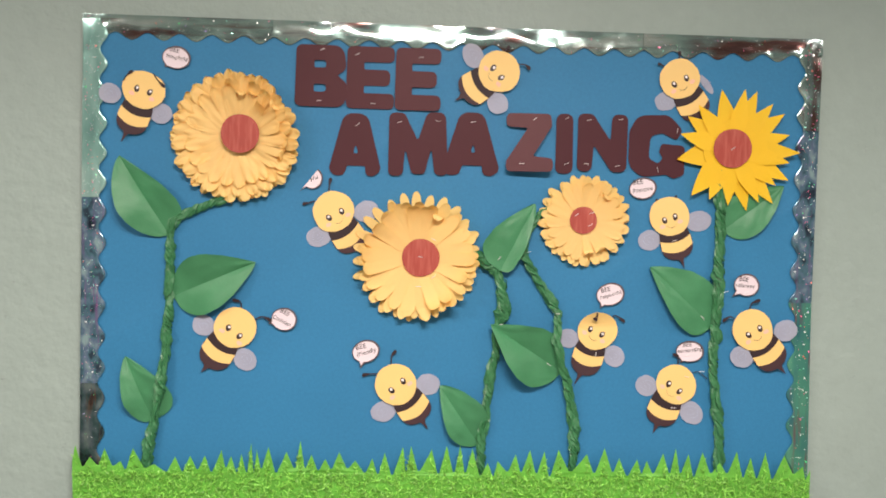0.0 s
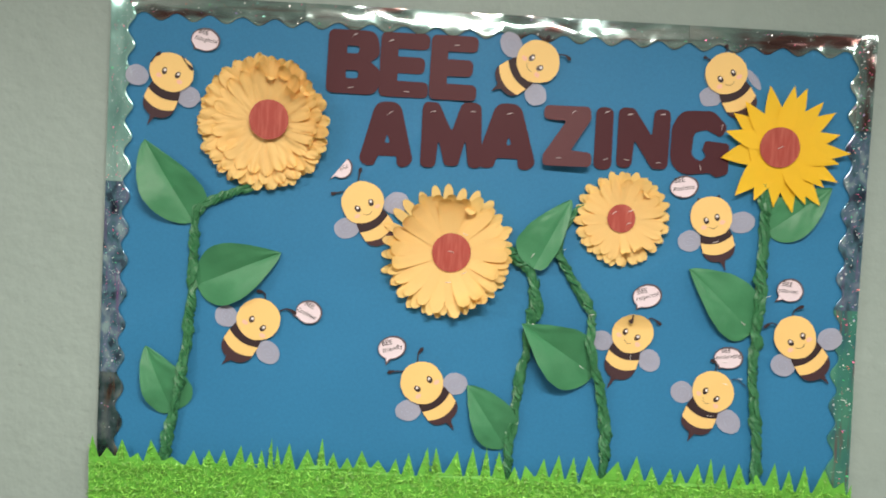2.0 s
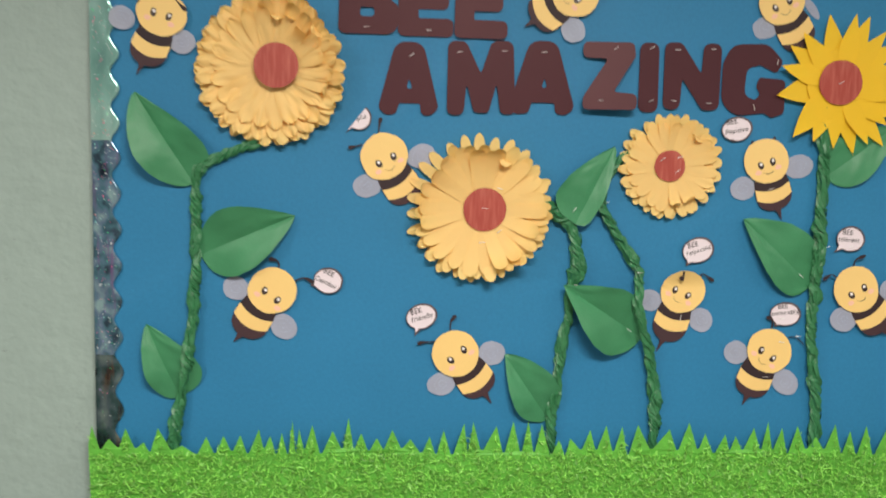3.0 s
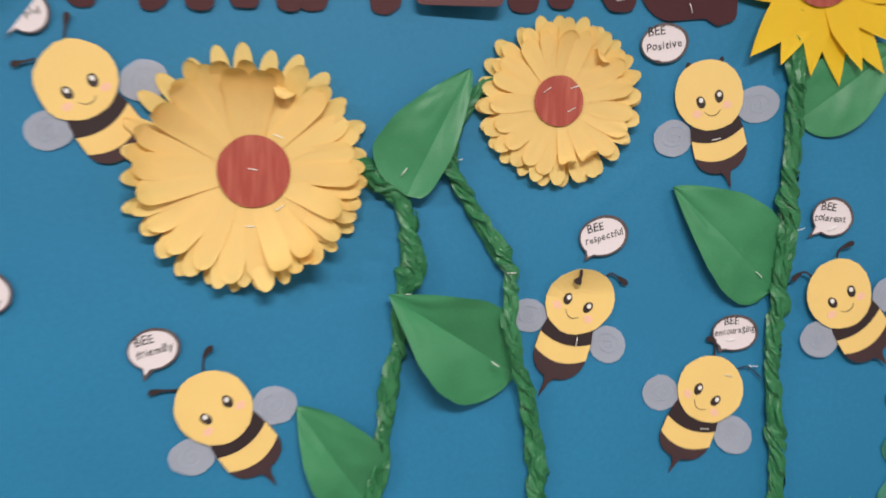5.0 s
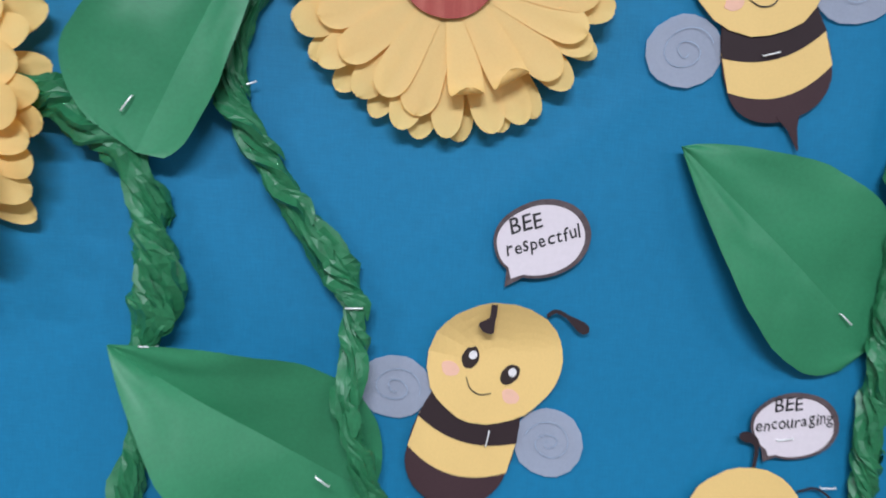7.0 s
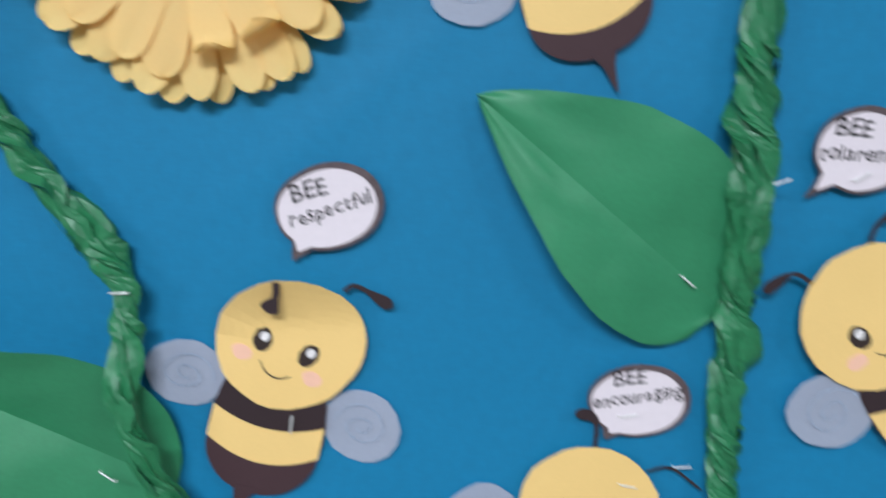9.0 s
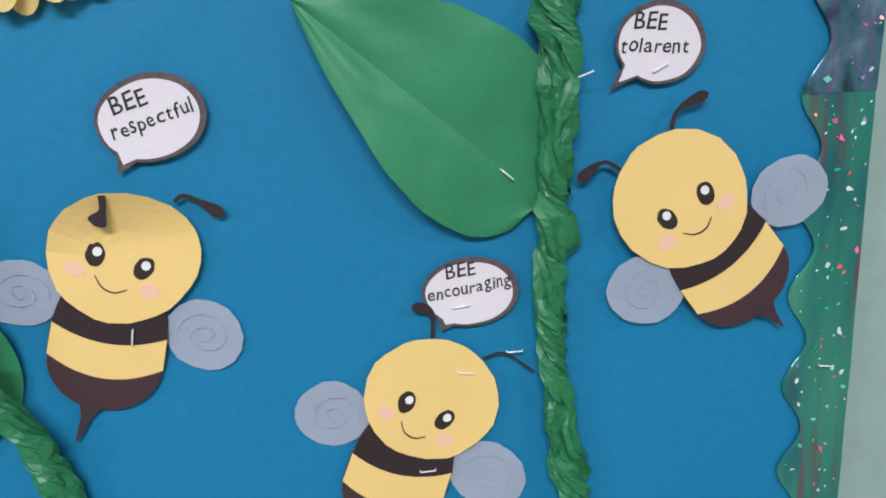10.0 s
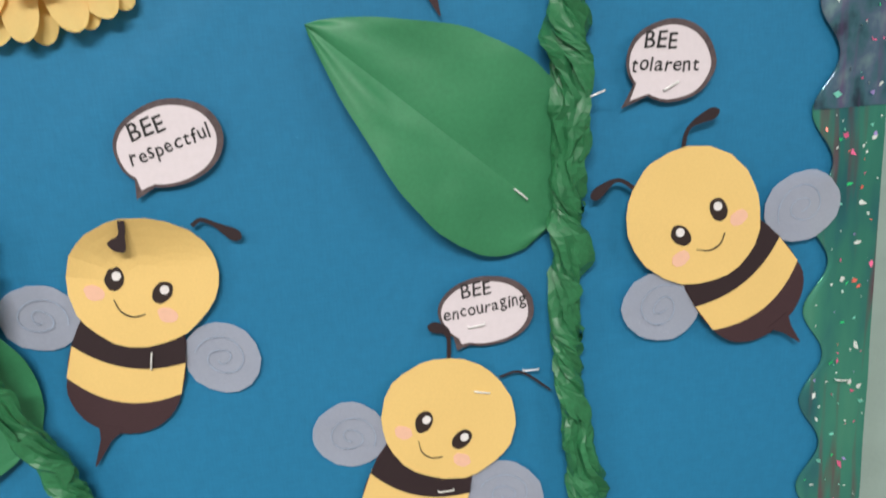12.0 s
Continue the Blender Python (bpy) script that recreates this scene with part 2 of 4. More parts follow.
TAIL = material("tail_brown_card", (0.057, 0.030, 0.035), 0.6, spec=0.25, vary=0.1, scale=20, fine=600, bump=0.08)
WING = vellum_material("white_vellum", (0.47, 0.50, 0.61), 0.44, rough=0.55, vary=0.07, scale=25, fine=500, bump=0.08)
PENCIL = material("pencil", (0.31, 0.39, 0.53), 0.6, bump=0)
EYE = material("eye_brown_ink", (0.030, 0.018, 0.016), 0.45, bump=0)
GLINT = material("eye_white", (0.8, 0.76, 0.76), 0.5, bump=0)
BLUSH = material("pink_chalk", (0.84, 0.50, 0.36), 0.8, vary=0.05, scale=90, bump=0)
INK = material("black_ink", (0.02, 0.018, 0.02), 0.5, bump=0)
WHITE = material("white_paper", (0.72, 0.645, 0.69), 0.6, vary=0.05, bump=0.06)
RIM = material("bubble_border_ink", (0.042, 0.028, 0.032), 0.35, vary=0.35, scale=60, fine=260, second=(0.14, 0.105, 0.11))
LETTER = material("brown_letter_card", (0.066, 0.025, 0.031), 0.42, spec=0.19, vary=0.08, scale=12, fine=500, bump=0.06)
LETTER.node_tree.nodes["Principled BSDF"].inputs["Specular Tint"].default_value = (1.0, 0.62, 0.60, 1)
PETAL = sheet_material("apricot_paper", (0.95, 0.690, 0.265), (1.0, 0.52, 0.06), 0.29, rough=0.65, vary=0.05, scale=16, fine=600, bump=0.08, island=0.05)
SUN = sheet_material("sunflower_yellow_foam", (0.88, 0.555, 0.016), (0.9, 0.45, 0.01), 0.15, rough=0.6, vary=0.04, scale=16, fine=500, bump=0.08, island=0.03)
DISC = crayon_material("red_crayon", (0.34, 0.045, 0.030), (0.50, 0.14, 0.095))
LEAF = material("green_paper", (0.040, 0.222, 0.098), 0.50, spec=0.50, vary=0.14, scale=14, fine=350, bump=0.30, bump_scale=34)
CREPE = crepe_material("green_crepe", (0.030, 0.175, 0.070))
GRASS = material("lime_tissue", (0.105, 0.42, 0.046), 0.6, vary=0.35, scale=45, fine=420, bump=0.8, bump_scale=220)
SHRED = material("lime_shreds", (0.22, 0.60, 0.085), 0.42, vary=0.2, scale=80, fine=300, bump=0.1, island=0.55)
STEEL = material("staple_steel", (0.95, 0.95, 0.95), 0.3, metal=0.35, bump=0)


# ---- mesh helpers ----
def mesh_of(name, bm, mat, smooth=False):
    me = bpy.data.meshes.new(name)
    bmesh.ops.recalc_face_normals(bm, faces=bm.faces)
    bm.to_mesh(me)
    bm.free()
    me.materials.append(mat)
    if smooth:
        hard = [ed.index for ed in me.edges if ed.use_edge_sharp]
        me.shade_smooth()
        for k in hard:
            me.edges[k].use_edge_sharp = True
    return me


def part(name, bm, mat, parent=None, label="", m=None, smooth=False):
    ob = new(name, bm if isinstance(bm, bpy.types.Mesh) else mesh_of(name, bm, mat, smooth))
    if parent:
        ob.parent = parent
    if m is not None:
        ob.matrix_basis = m
    return tagged(ob, label)


def base(name, x, z, depth=0.0, turn=0.0, label="", category="", group=""):
    """An empty that carries a thing on the board; turn: degrees anticlockwise as one faces it."""
    e = new(name)
    e.empty_display_size = 0.02
    e.matrix_basis = pose(x, -depth, z, 0, -turn, 0)
    return tagged(e, label, category, group)


def box(x0, x1, y0, y1, z0, z1, bevel=0.0):
    bm = bmesh.new()
    bmesh.ops.create_cube(bm, size=1, matrix=Matrix.LocRotScale(((x0 + x1) / 2, (y0 + y1) / 2, (z0 + z1) / 2), None, (x1 - x0, y1 - y0, z1 - z0)))
    if bevel:
        bmesh.ops.bevel(bm, geom=bm.edges[:], offset=bevel, segments=2, affect="EDGES")
    return bm


def card(loops, depth, thick=0.0005, bend=None):
    """A sheet cut along an outline (and holes), its front at y = -depth."""
    bm = bmesh.new()
    tris = geometry.tessellate_polygon([[Vector((x, z, 0)) for x, z in lp] for lp in loops])
    flat = [p for lp in loops for p in lp]
    bend = bend or (lambda x, z: 0.0)
    front = [bm.verts.new((x, -depth - bend(x, z), z)) for x, z in flat]
    back = [bm.verts.new((x, -depth + thick - bend(x, z), z)) for x, z in flat]
    for a, b, c in tris:
        bm.faces.new((front[a], front[b], front[c]))
        bm.faces.new((back[c], back[b], back[a]))
    i = 0
    for lp in loops:
        k = len(lp)
        for j in range(k):
            a, b = i + j, i + (j + 1) % k
            bm.faces.new((front[a], front[b], back[b], back[a]))
        i += k
    return bm


def ellipse(cx, cz, a, b, turn=0.0, n=40, rough=0.0, seed=0):
    c, s = math.cos(radians(turn)), math.sin(radians(turn))
    pts = []
    for i in range(n):
        t = 2 * math.pi * i / n
        k = 1 + rough * noise.noise((math.cos(t) * 1.6 + seed * 3.1, math.sin(t) * 1.6, seed))
        u, v = a * k * math.cos(t), b * k * math.sin(t)
        pts.append((cx + u * c - v * s, cz + u * s + v * c))
    return pts


def rounded(pts, r, seg=5):
    """An outline with its corners rounded; a point may carry its own radius as a third number."""
    out, n = [], len(pts)
    for i in range(n):
        p = Vector(pts[i][:2])
        a, b = Vector(pts[i - 1][:2]) - p, Vector(pts[(i + 1) % n][:2]) - p
        rad = pts[i][2] if len(pts[i]) > 2 else r
        ang = a.angle(b)
        d = min(rad / max(math.tan(ang / 2), 1e-3), 0.48 * a.length, 0.48 * b.length)
        p0, p1 = p + a.normalized() * d, p + b.normalized() * d
        for k in range(seg + 1):
            t = k / seg
            q = p0 * (1 - t) ** 2 + p * 2 * t * (1 - t) + p1 * t ** 2
            out.append((q.x, q.y))
    return out


def smooth_line(pts, step):
    """Points at even steps along a smooth curve through the points given (2 or 3 numbers each)."""
    pts = [Vector(p) for p in pts]
    ext = [pts[0] * 2 - pts[1]] + pts + [pts[-1] * 2 - pts[-2]]
    out = []
    for i in range(1, len(ext) - 2):
        p0, p1, p2, p3 = ext[i - 1:i + 3]
        n = max(1, round((p2 - p1).length / step))
        for k in range(n):
            t = k / n
            out.append(0.5 * (2 * p1 + (p2 - p0) * t + (2 * p0 - 5 * p1 + 4 * p2 - p3) * t * t + (3 * p1 - p0 - 3 * p2 + p3) * t ** 3))
    return out + [pts[-1]]


def ribbon(pts, widths, depth, thick=0.0005):
    """A narrow cut strip along a line in the board's plane."""
    left, right = [], []
    n = len(pts)
    for i, p in enumerate(pts):
        d = (pts[min(i + 1, n - 1)] - pts[max(i - 1, 0)]).normalized()
        w = widths(i / (n - 1)) / 2
        left.append((p[0] - d[1] * w, p[1] + d[0] * w))
        right.append((p[0] + d[1] * w, p[1] - d[0] * w))
    return card([left + right[::-1]], depth, thick)


def text_mesh(body, size, mat, seed, most):
    """A word as if written by hand: every character is set by itself, a little turned, shifted and scaled."""
    rnd = random.Random(seed)
    bm, x = bmesh.new(), 0.0
    for ch in body:
        cu = bpy.data.curves.new("writing", "FONT")
        cu.body, cu.size, cu.resolution_u, cu.offset = ch, size, 3, size * 0.008
        tmp = new("writing", cu)
        me = bpy.data.meshes.new_from_object(tmp.evaluated_get(bpy.context.evaluated_depsgraph_get()))
        bpy.data.objects.remove(tmp)
        xs = [v.co.x for v in me.vertices]
        wide = max(xs) - min(xs)
        k = rnd.uniform(0.92, 1.10)
        me.transform(pose(x, rnd.uniform(-0.055, 0.055) * size, 0, 0, 0, rnd.uniform(-6, 6)) @ Matrix.Diagonal((k, rnd.uniform(0.95, 1.12), 1, 1)) @ pose(-min(xs), 0, 0))
        bm.from_mesh(me)
        bpy.data.meshes.remove(me)
        x += wide * k + size * rnd.uniform(0.075, 0.13)
    fit = min(1.0, most / x)
    middle = (max(v.co.y for v in bm.verts) + min(v.co.y for v in bm.verts)) / 2
    for v in bm.verts:
        v.co.x = (v.co.x - x / 2) * fit + 0.10 * (v.co.y - middle)
        v.co.y -= middle
        v.co.x += 0.035 * size * noise.noise((v.co.x * 160, v.co.y * 160, seed))
        v.co.y += 0.035 * size * noise.noise((v.co.x * 160, v.co.y * 160, seed + 9))
    me = bpy.data.meshes.new("writing")
    bm.to_mesh(me)
    bm.free()
    me.materials.append(mat)
    return me


# ---- the corridor ----
def slab(name, label, mat, *b):
    return tagged(part(name, box(*b), mat), label, name.split("_")[0], "", "structure")


slab("wall_north", "pale grey-green painted wall with roller grain", WALL, -5.2, 5.2, 0.018, 0.16, -0.1, 2.75)
slab("wall_south", "plain painted wall across the corridor", FAR, -5.2, 5.2, -4.3, -4.15, -0.1, 2.75)
slab("wall_west", "plain painted end wall", FAR, -5.35, -5.2, -4.3, 0.16, -0.1, 2.75)
slab("wall_east", "plain painted end wall", FAR, 5.2, 5.35, -4.3, 0.16, -0.1, 2.75)
slab("floor", "brown speckled vinyl corridor floor", FLOOR, -5.2, 5.2, -4.15, 0.018, -0.1, 0.0)
slab("ceiling", "white painted corridor ceiling", CEIL, -5.35, 5.35, -4.3, 0.16, 2.75, 2.85)
for lx, ly, power in LAMPS:
    e = new("ceiling_light")
    e.matrix_basis = pose(lx, ly, 2.75)
    tagged(e, "white framed ceiling light panel", "ceiling light", "ceiling lights")
    for dx0, dx1, dy0, dy1 in ((-0.62, 0.62, -0.175, -0.15), (-0.62, 0.62, 0.15, 0.175), (-0.62, -0.595, -0.15, 0.15), (0.595, 0.62, -0.15, 0.15)):
        part("frame", box(dx0, dx1, dy0, dy1, -0.05, -0.001), CEIL, e)

# ---- the board ----
LEFT, RIGHT, TOP, BOTTOM = -0.915, 0.915, 2.05, 0.83
board = tagged(part("notice_board", box(LEFT + 0.004, RIGHT - 0.004, 0.003, 0.0175, BOTTOM, TOP - 0.004, 0.002), CORK),
               "shallow cork notice board covered in blue, on the wall", "notice board")


def backing_sheet():
    bm = bmesh.new()
    nx, nz = 260, 170
    rows = []
    for j in range(nz + 1):
        row = []
        for i in range(nx + 1):
            x, z = LEFT + 0.006 + (RIGHT - LEFT - 0.012) * i / nx, BOTTOM + 0.003 + (TOP - BOTTOM - 0.010) * j / nz
            u, v = x * 0.8 + z * 0.6, -x * 0.6 + z * 0.8
            h = 0.5 + 0.5 * noise.noise((u * 2.2, v * 7.0, 3.3)) + 0.25 * noise.noise((x * 9, z * 9, 7.1))
            fold = max(0.0, 1 - 7 * abs(noise.noise((u * 1.3, v * 4.5, 8.8)))) * max(0.0, noise.noise((x * 2.1, z * 2.1, 1.4)) + 0.2)
            row.append(bm.verts.new((x, 0.0015 - 0.0030 * h - 0.0028 * fold, z)))
        rows.append(row)
    for j in range(nz):
        for i in range(nx):
            bm.faces.new((rows[j][i], rows[j][i + 1], rows[j + 1][i + 1], rows[j + 1][i]))
    return bm


tagged(part("backing_sheet", backing_sheet(), BLUE, None, smooth=True), "bright blue fabric-like backing sheet, slightly wrinkled", "backing sheet")


# ---- foil border ----
def border_strip(name, p, q, seed, lift, foil, words, flare=0.0, peak=None):
    """A foil strip from p to q along the board's edge; its scallops point to the right of the way; peak: a place on the way where one stands out most."""
    p, q = Vector(p), Vector(q)
    length = (q - p).length
    d = (q - p).normalized()
    inn = Vector((d[1], -d[0]))
    period = 0.0785 if peak is not None else length / max(1, round(length / 0.0745))
    first = period / 2 if peak is None else peak
    n, m = round(length / 0.004), 9
    bm = bmesh.new()
    uv = bm.loops.layers.uv.new("strip")
    rows = []

    def at(s, f):
        w = 0.0505 + 0.0088 * math.cos(2 * math.pi * (s - first) / period)
        o = p + d * s + inn * (w * f - flare * s / length)
        bulge = 0.0040 * math.sin(math.pi * min(1, f * w / 0.062)) * (0.55 + 0.45 * noise.noise((s * 9 + seed * 5.3, f * 0.9, seed))) + 0.0016 * noise.noise((s * 15 + seed, f * 1.5, 1.7))
        curl = 0.0020 * f ** 2 * (0.6 + 0.4 * noise.noise((s * 14, seed * 2.0, 4.0)))
        return Vector((o[0], -0.0015 - lift - max(0.0, bulge) - curl, o[1]))

    for i in range(n + 1):
        row = [bm.verts.new(at(length * i / n, k / m)) for k in range(m + 1)]
        rows.append(row + [bm.verts.new(row[-1].co + Vector((inn[0] * 0.0005, 0.0010, inn[1] * 0.0005)))])
    for i in range(n):
        for k in range(m + 1):
            fc = bm.faces.new((rows[i][k], rows[i + 1][k], rows[i + 1][k + 1], rows[i][k + 1]))
            for lp, (di, dk) in zip(fc.loops, ((0, 0), (1, 0), (1, 1), (0, 1))):
                v = lp.vert.co
                lp[uv].uv = (length * (i + di) / n + seed * 3.7, (Vector((v.x, v.z)) - p).dot(inn) / 0.05)
    bmesh.ops.recalc_face_normals(bm, faces=bm.faces)
    strip = tagged(part(name, bm, foil, None, smooth=True), f"scalloped {words} foil border strip with holographic flecks", "border strip", "border strips")
    rnd = random.Random(seed)
    fl = bmesh.new()
    for _ in range(round(length * (150 if abs(d[0]) > 0.5 else 250 if seed in (7, 8) else 60 if seed == 11 else 420))):
        s, f = rnd.uniform(0.004, length - 0.004), rnd.uniform(0.06, 0.93)
        c = at(s, f) + Vector((0, -0.0008, 0))
        a = rnd.uniform(0.0008, 0.0019) * (1.35 if seed in (6, 7, 8) else 1.0) * (1.7 if rnd.random() < (0.30 if abs(d[0]) > 0.5 or seed in (7, 8) else 0.13) else 0.9)
        tilt = Euler((rnd.gauss(0, 0.32), rnd.uniform(0, 6.28), rnd.gauss(0, 0.32))).to_matrix()
        k = rnd.choice((3, 4, 4, 5))
        fl.faces.new([fl.verts.new(c + tilt @ Vector((0.6 * a * rnd.uniform(0.6, 1.2) * math.cos(6.28 * j / k), 0, a * rnd.uniform(0.6, 1.2) * math.sin(6.28 * j / k)))) for j in range(k)])
    tagged(part("glitter", fl, FLAKE, strip, "tiny coloured holographic flakes"), kind="stuff")
    return strip


STRIPS = [((LEFT, TOP), (-0.452, TOP), 0.0), ((-0.458, TOP), (0.011, TOP), 0.0012), ((0.006, TOP), (0.463, TOP), 0.0), ((0.458, TOP), (RIGHT, TOP), 0.0012),
          ((RIGHT, TOP - 0.012), (RIGHT, 1.82), 0.0024), ((RIGHT, 1.824), (RIGHT, 1.384), 0.0012), ((RIGHT, 1.388), (RIGHT, 0.90), 0.0),
          ((LEFT, 1.606), (LEFT, TOP - 0.012), 0.0024), ((LEFT, 1.148), (LEFT, 1.61), 0.0012), ((LEFT, 0.90), (LEFT, 1.152), 0.0)]
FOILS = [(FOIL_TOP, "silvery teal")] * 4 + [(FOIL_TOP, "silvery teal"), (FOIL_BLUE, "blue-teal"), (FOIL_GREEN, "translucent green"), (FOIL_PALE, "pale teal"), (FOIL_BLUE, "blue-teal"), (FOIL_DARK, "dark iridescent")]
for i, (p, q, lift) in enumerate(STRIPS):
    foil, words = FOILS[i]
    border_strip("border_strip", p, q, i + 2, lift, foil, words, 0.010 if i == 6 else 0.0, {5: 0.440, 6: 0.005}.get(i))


# ---- big letters ----
LETTER_COUNT = [0]


def letter(ch, loops, r=0.016, tilt=0.0, turn=0.0):
    """A thick card letter; tilt: degrees by which its top leans to the wall."""
    xs, zs = [p[0] for p in loops[0]], [p[1] for p in loops[0]]
    cx, cz = (min(xs) + max(xs)) / 2, (min(zs) + max(zs)) / 2
    outs = [rounded([(p[0] - cx, p[1] - cz, *p[2:]) for p in loops[0]], r)]
    outs += [rounded([(p[0] - cx, p[1] - cz, *p[2:]) for p in lp], 0.004, 3) for lp in loops[1:]]
    ob = part("letter", card(outs, 0.0, 0.0008), LETTER)
    LETTER_COUNT[0] += 1
    ob.matrix_basis = pose(cx, -0.005 - 0.0016 * (LETTER_COUNT[0] % 2) - abs(tilt) * 0.0012 - abs(turn) * 0.0010, cz, -tilt, 0, turn)
    return tagged(ob, f"dark brown card letter {ch}, stapled to the board", "letter", "title letters")


def big_e(x0, x1, top, bottom):
    h, w = top - bottom, x1 - x0
    a, t = x0 + w * 0.36, h * 0.25
    return [(x0, top), (x1, top), (x1, top - t), (a, top - t, 0.004), (a, top - t - h * 0.12, 0.004), (x1 - 0.010, top - t - h * 0.12), (x1 - 0.010, bottom + t + h * 0.12),
            (a, bottom + t + h * 0.12, 0.004), (a, bottom + t, 0.004), (x1, bottom + t), (x1 + 0.001, bottom), (x0 - 0.002, bottom)]


def big_a(x, top, half, height):
    b = top - height
    return [(x - 0.029, top, 0.03), (x + 0.029, top, 0.03), (x + half, b + 0.012, 0.02), (x + half - 0.020, b - 0.003, 0.02), (x + half * 0.42, b, 0.012), (x + half * 0.38, b + 0.023, 0.004),
            (x - half * 0.30, b + 0.023, 0.004), (x - half * 0.42, b, 0.012), (x - half + 0.016, b - 0.003, 0.02), (x - half, b + 0.012, 0.02)]


letter("B", [[(-0.400, 1.993), (-0.284, 1.993, 0.032), (-0.277, 1.935, 0.026), (-0.300, 1.920, 0.004), (-0.274, 1.900, 0.026), (-0.279, 1.842, 0.034), (-0.403, 1.843)],
             [(-0.356, 1.956), (-0.327, 1.956, 0.008), (-0.327, 1.938, 0.008), (-0.356, 1.938)], [(-0.357, 1.898), (-0.327, 1.898, 0.008), (-0.327, 1.879, 0.008), (-0.357, 1.879)]])
letter("E", [big_e(-0.276, -0.160, 1.993, 1.841)], 0.015)
letter("E", [big_e(-0.156, -0.045, 1.993, 1.840)], 0.015, 1.0)
letter("A", [big_a(-0.252, 1.829, 0.065, 0.152), [(-0.2515, 1.756), (-0.2565, 1.731), (-0.2445, 1.731)]])
letter("M", [[(-0.170, 1.834, 0.018), (-0.132, 1.834, 0.018), (-0.098, 1.766, 0.004), (-0.076, 1.836, 0.018), (-0.030, 1.838, 0.02), (-0.022, 1.682, 0.016), (-0.055, 1.682, 0.016), (-0.064, 1.750, 0.003),
              (-0.080, 1.684, 0.012), (-0.112, 1.684, 0.012), (-0.129, 1.748, 0.003), (-0.134, 1.678, 0.016), (-0.170, 1.678, 0.016)]])
letter("A", [big_a(0.035, 1.840, 0.072, 0.154), [(0.0395, 1.765), (0.0335, 1.741), (0.0455, 1.741)]])
letter("Z", [[(0.120, 1.842), (0.230, 1.842, 0.014), (0.233, 1.812, 0.012), (0.187, 1.735, 0.004), (0.237, 1.731), (0.237, 1.697), (0.121, 1.696, 0.014), (0.121, 1.722, 0.012), (0.174, 1.806, 0.004), (0.120, 1.808)]], 0.014, 6.5, -4.5)
letter("I", [[(0.246, 1.844), (0.288, 1.844), (0.290, 1.695), (0.246, 1.695)]], 0.019)
letter("N", [[(0.300, 1.846, 0.018), (0.337, 1.846, 0.018), (0.383, 1.780, 0.003), (0.386, 1.846, 0.018), (0.426, 1.846, 0.018), (0.425, 1.703, 0.018), (0.388, 1.702, 0.016), (0.341, 1.769, 0.003), (0.337, 1.702, 0.018), (0.300, 1.702, 0.018)]])
letter("G", [[(0.450, 1.846, 0.045), (0.530, 1.849, 0.035), (0.566, 1.812, 0.016), (0.551, 1.786, 0.010), (0.515, 1.803, 0.012), (0.484, 1.796, 0.02), (0.481, 1.738, 0.02), (0.506, 1.727, 0.008), (0.517, 1.741, 0.006), (0.507, 1.756, 0.008),
              (0.513, 1.777, 0.008), (0.572, 1.773, 0.012), (0.573, 1.700, 0.014), (0.545, 1.690, 0.010), (0.527, 1.700, 0.01), (0.462, 1.692, 0.045), (0.430, 1.720, 0.045), (0.430, 1.805, 0.045)]])


# ---- bees ----
def dome(outline, depth, bend, thick=0.0006, rings=7):
    """A cut sheet that may be bent: rings of the outline shrunk towards its middle, front and back."""
    bm = bmesh.new()
    n = len(outline)
    cx, cz = sum(p[0] for p in outline) / n, sum(p[1] for p in outline) / n
    sides = []
    for back in (0.0, thick):
        grid = []
        for q in range(rings, 0, -1):
            k = q / rings
            grid.append([bm.verts.new((x, -depth - bend(x, z) + back, z)) for x, z in ((cx + (a - cx) * k, cz + (b - cz) * k) for a, b in outline)])
        mid = bm.verts.new((cx, -depth - bend(cx, cz) + back, cz))
        for ra, rb in zip(grid, grid[1:]):
            for m in range(n):
                bm.faces.new((ra[m], ra[(m + 1) % n], rb[(m + 1) % n], rb[m]))
        for m in range(n):
            bm.faces.new((grid[-1][m], grid[-1][(m + 1) % n], mid))
        sides.append(grid[0])
    for m in range(n):
        bm.faces.new((sides[0][m], sides[0][(m + 1) % n], sides[1][(m + 1) % n], sides[1][m]))
    return bm


def cut_edge(pts, seed, every=4, depth=0.010):
    """Scissor cuts: straight runs between a few points of a smooth outline."""
    rnd = random.Random(seed)
    n, out, i = len(pts), [], 0
    cx, cz = sum(p[0] for p in pts) / n, sum(p[1] for p in pts) / n
    while i < n:
        k = 1 + rnd.uniform(-depth, depth)
        out.append((cx + (pts[i][0] - cx) * k, cz + (pts[i][1] - cz) * k))
        i += rnd.randint(max(1, every - 2), every)
    return out


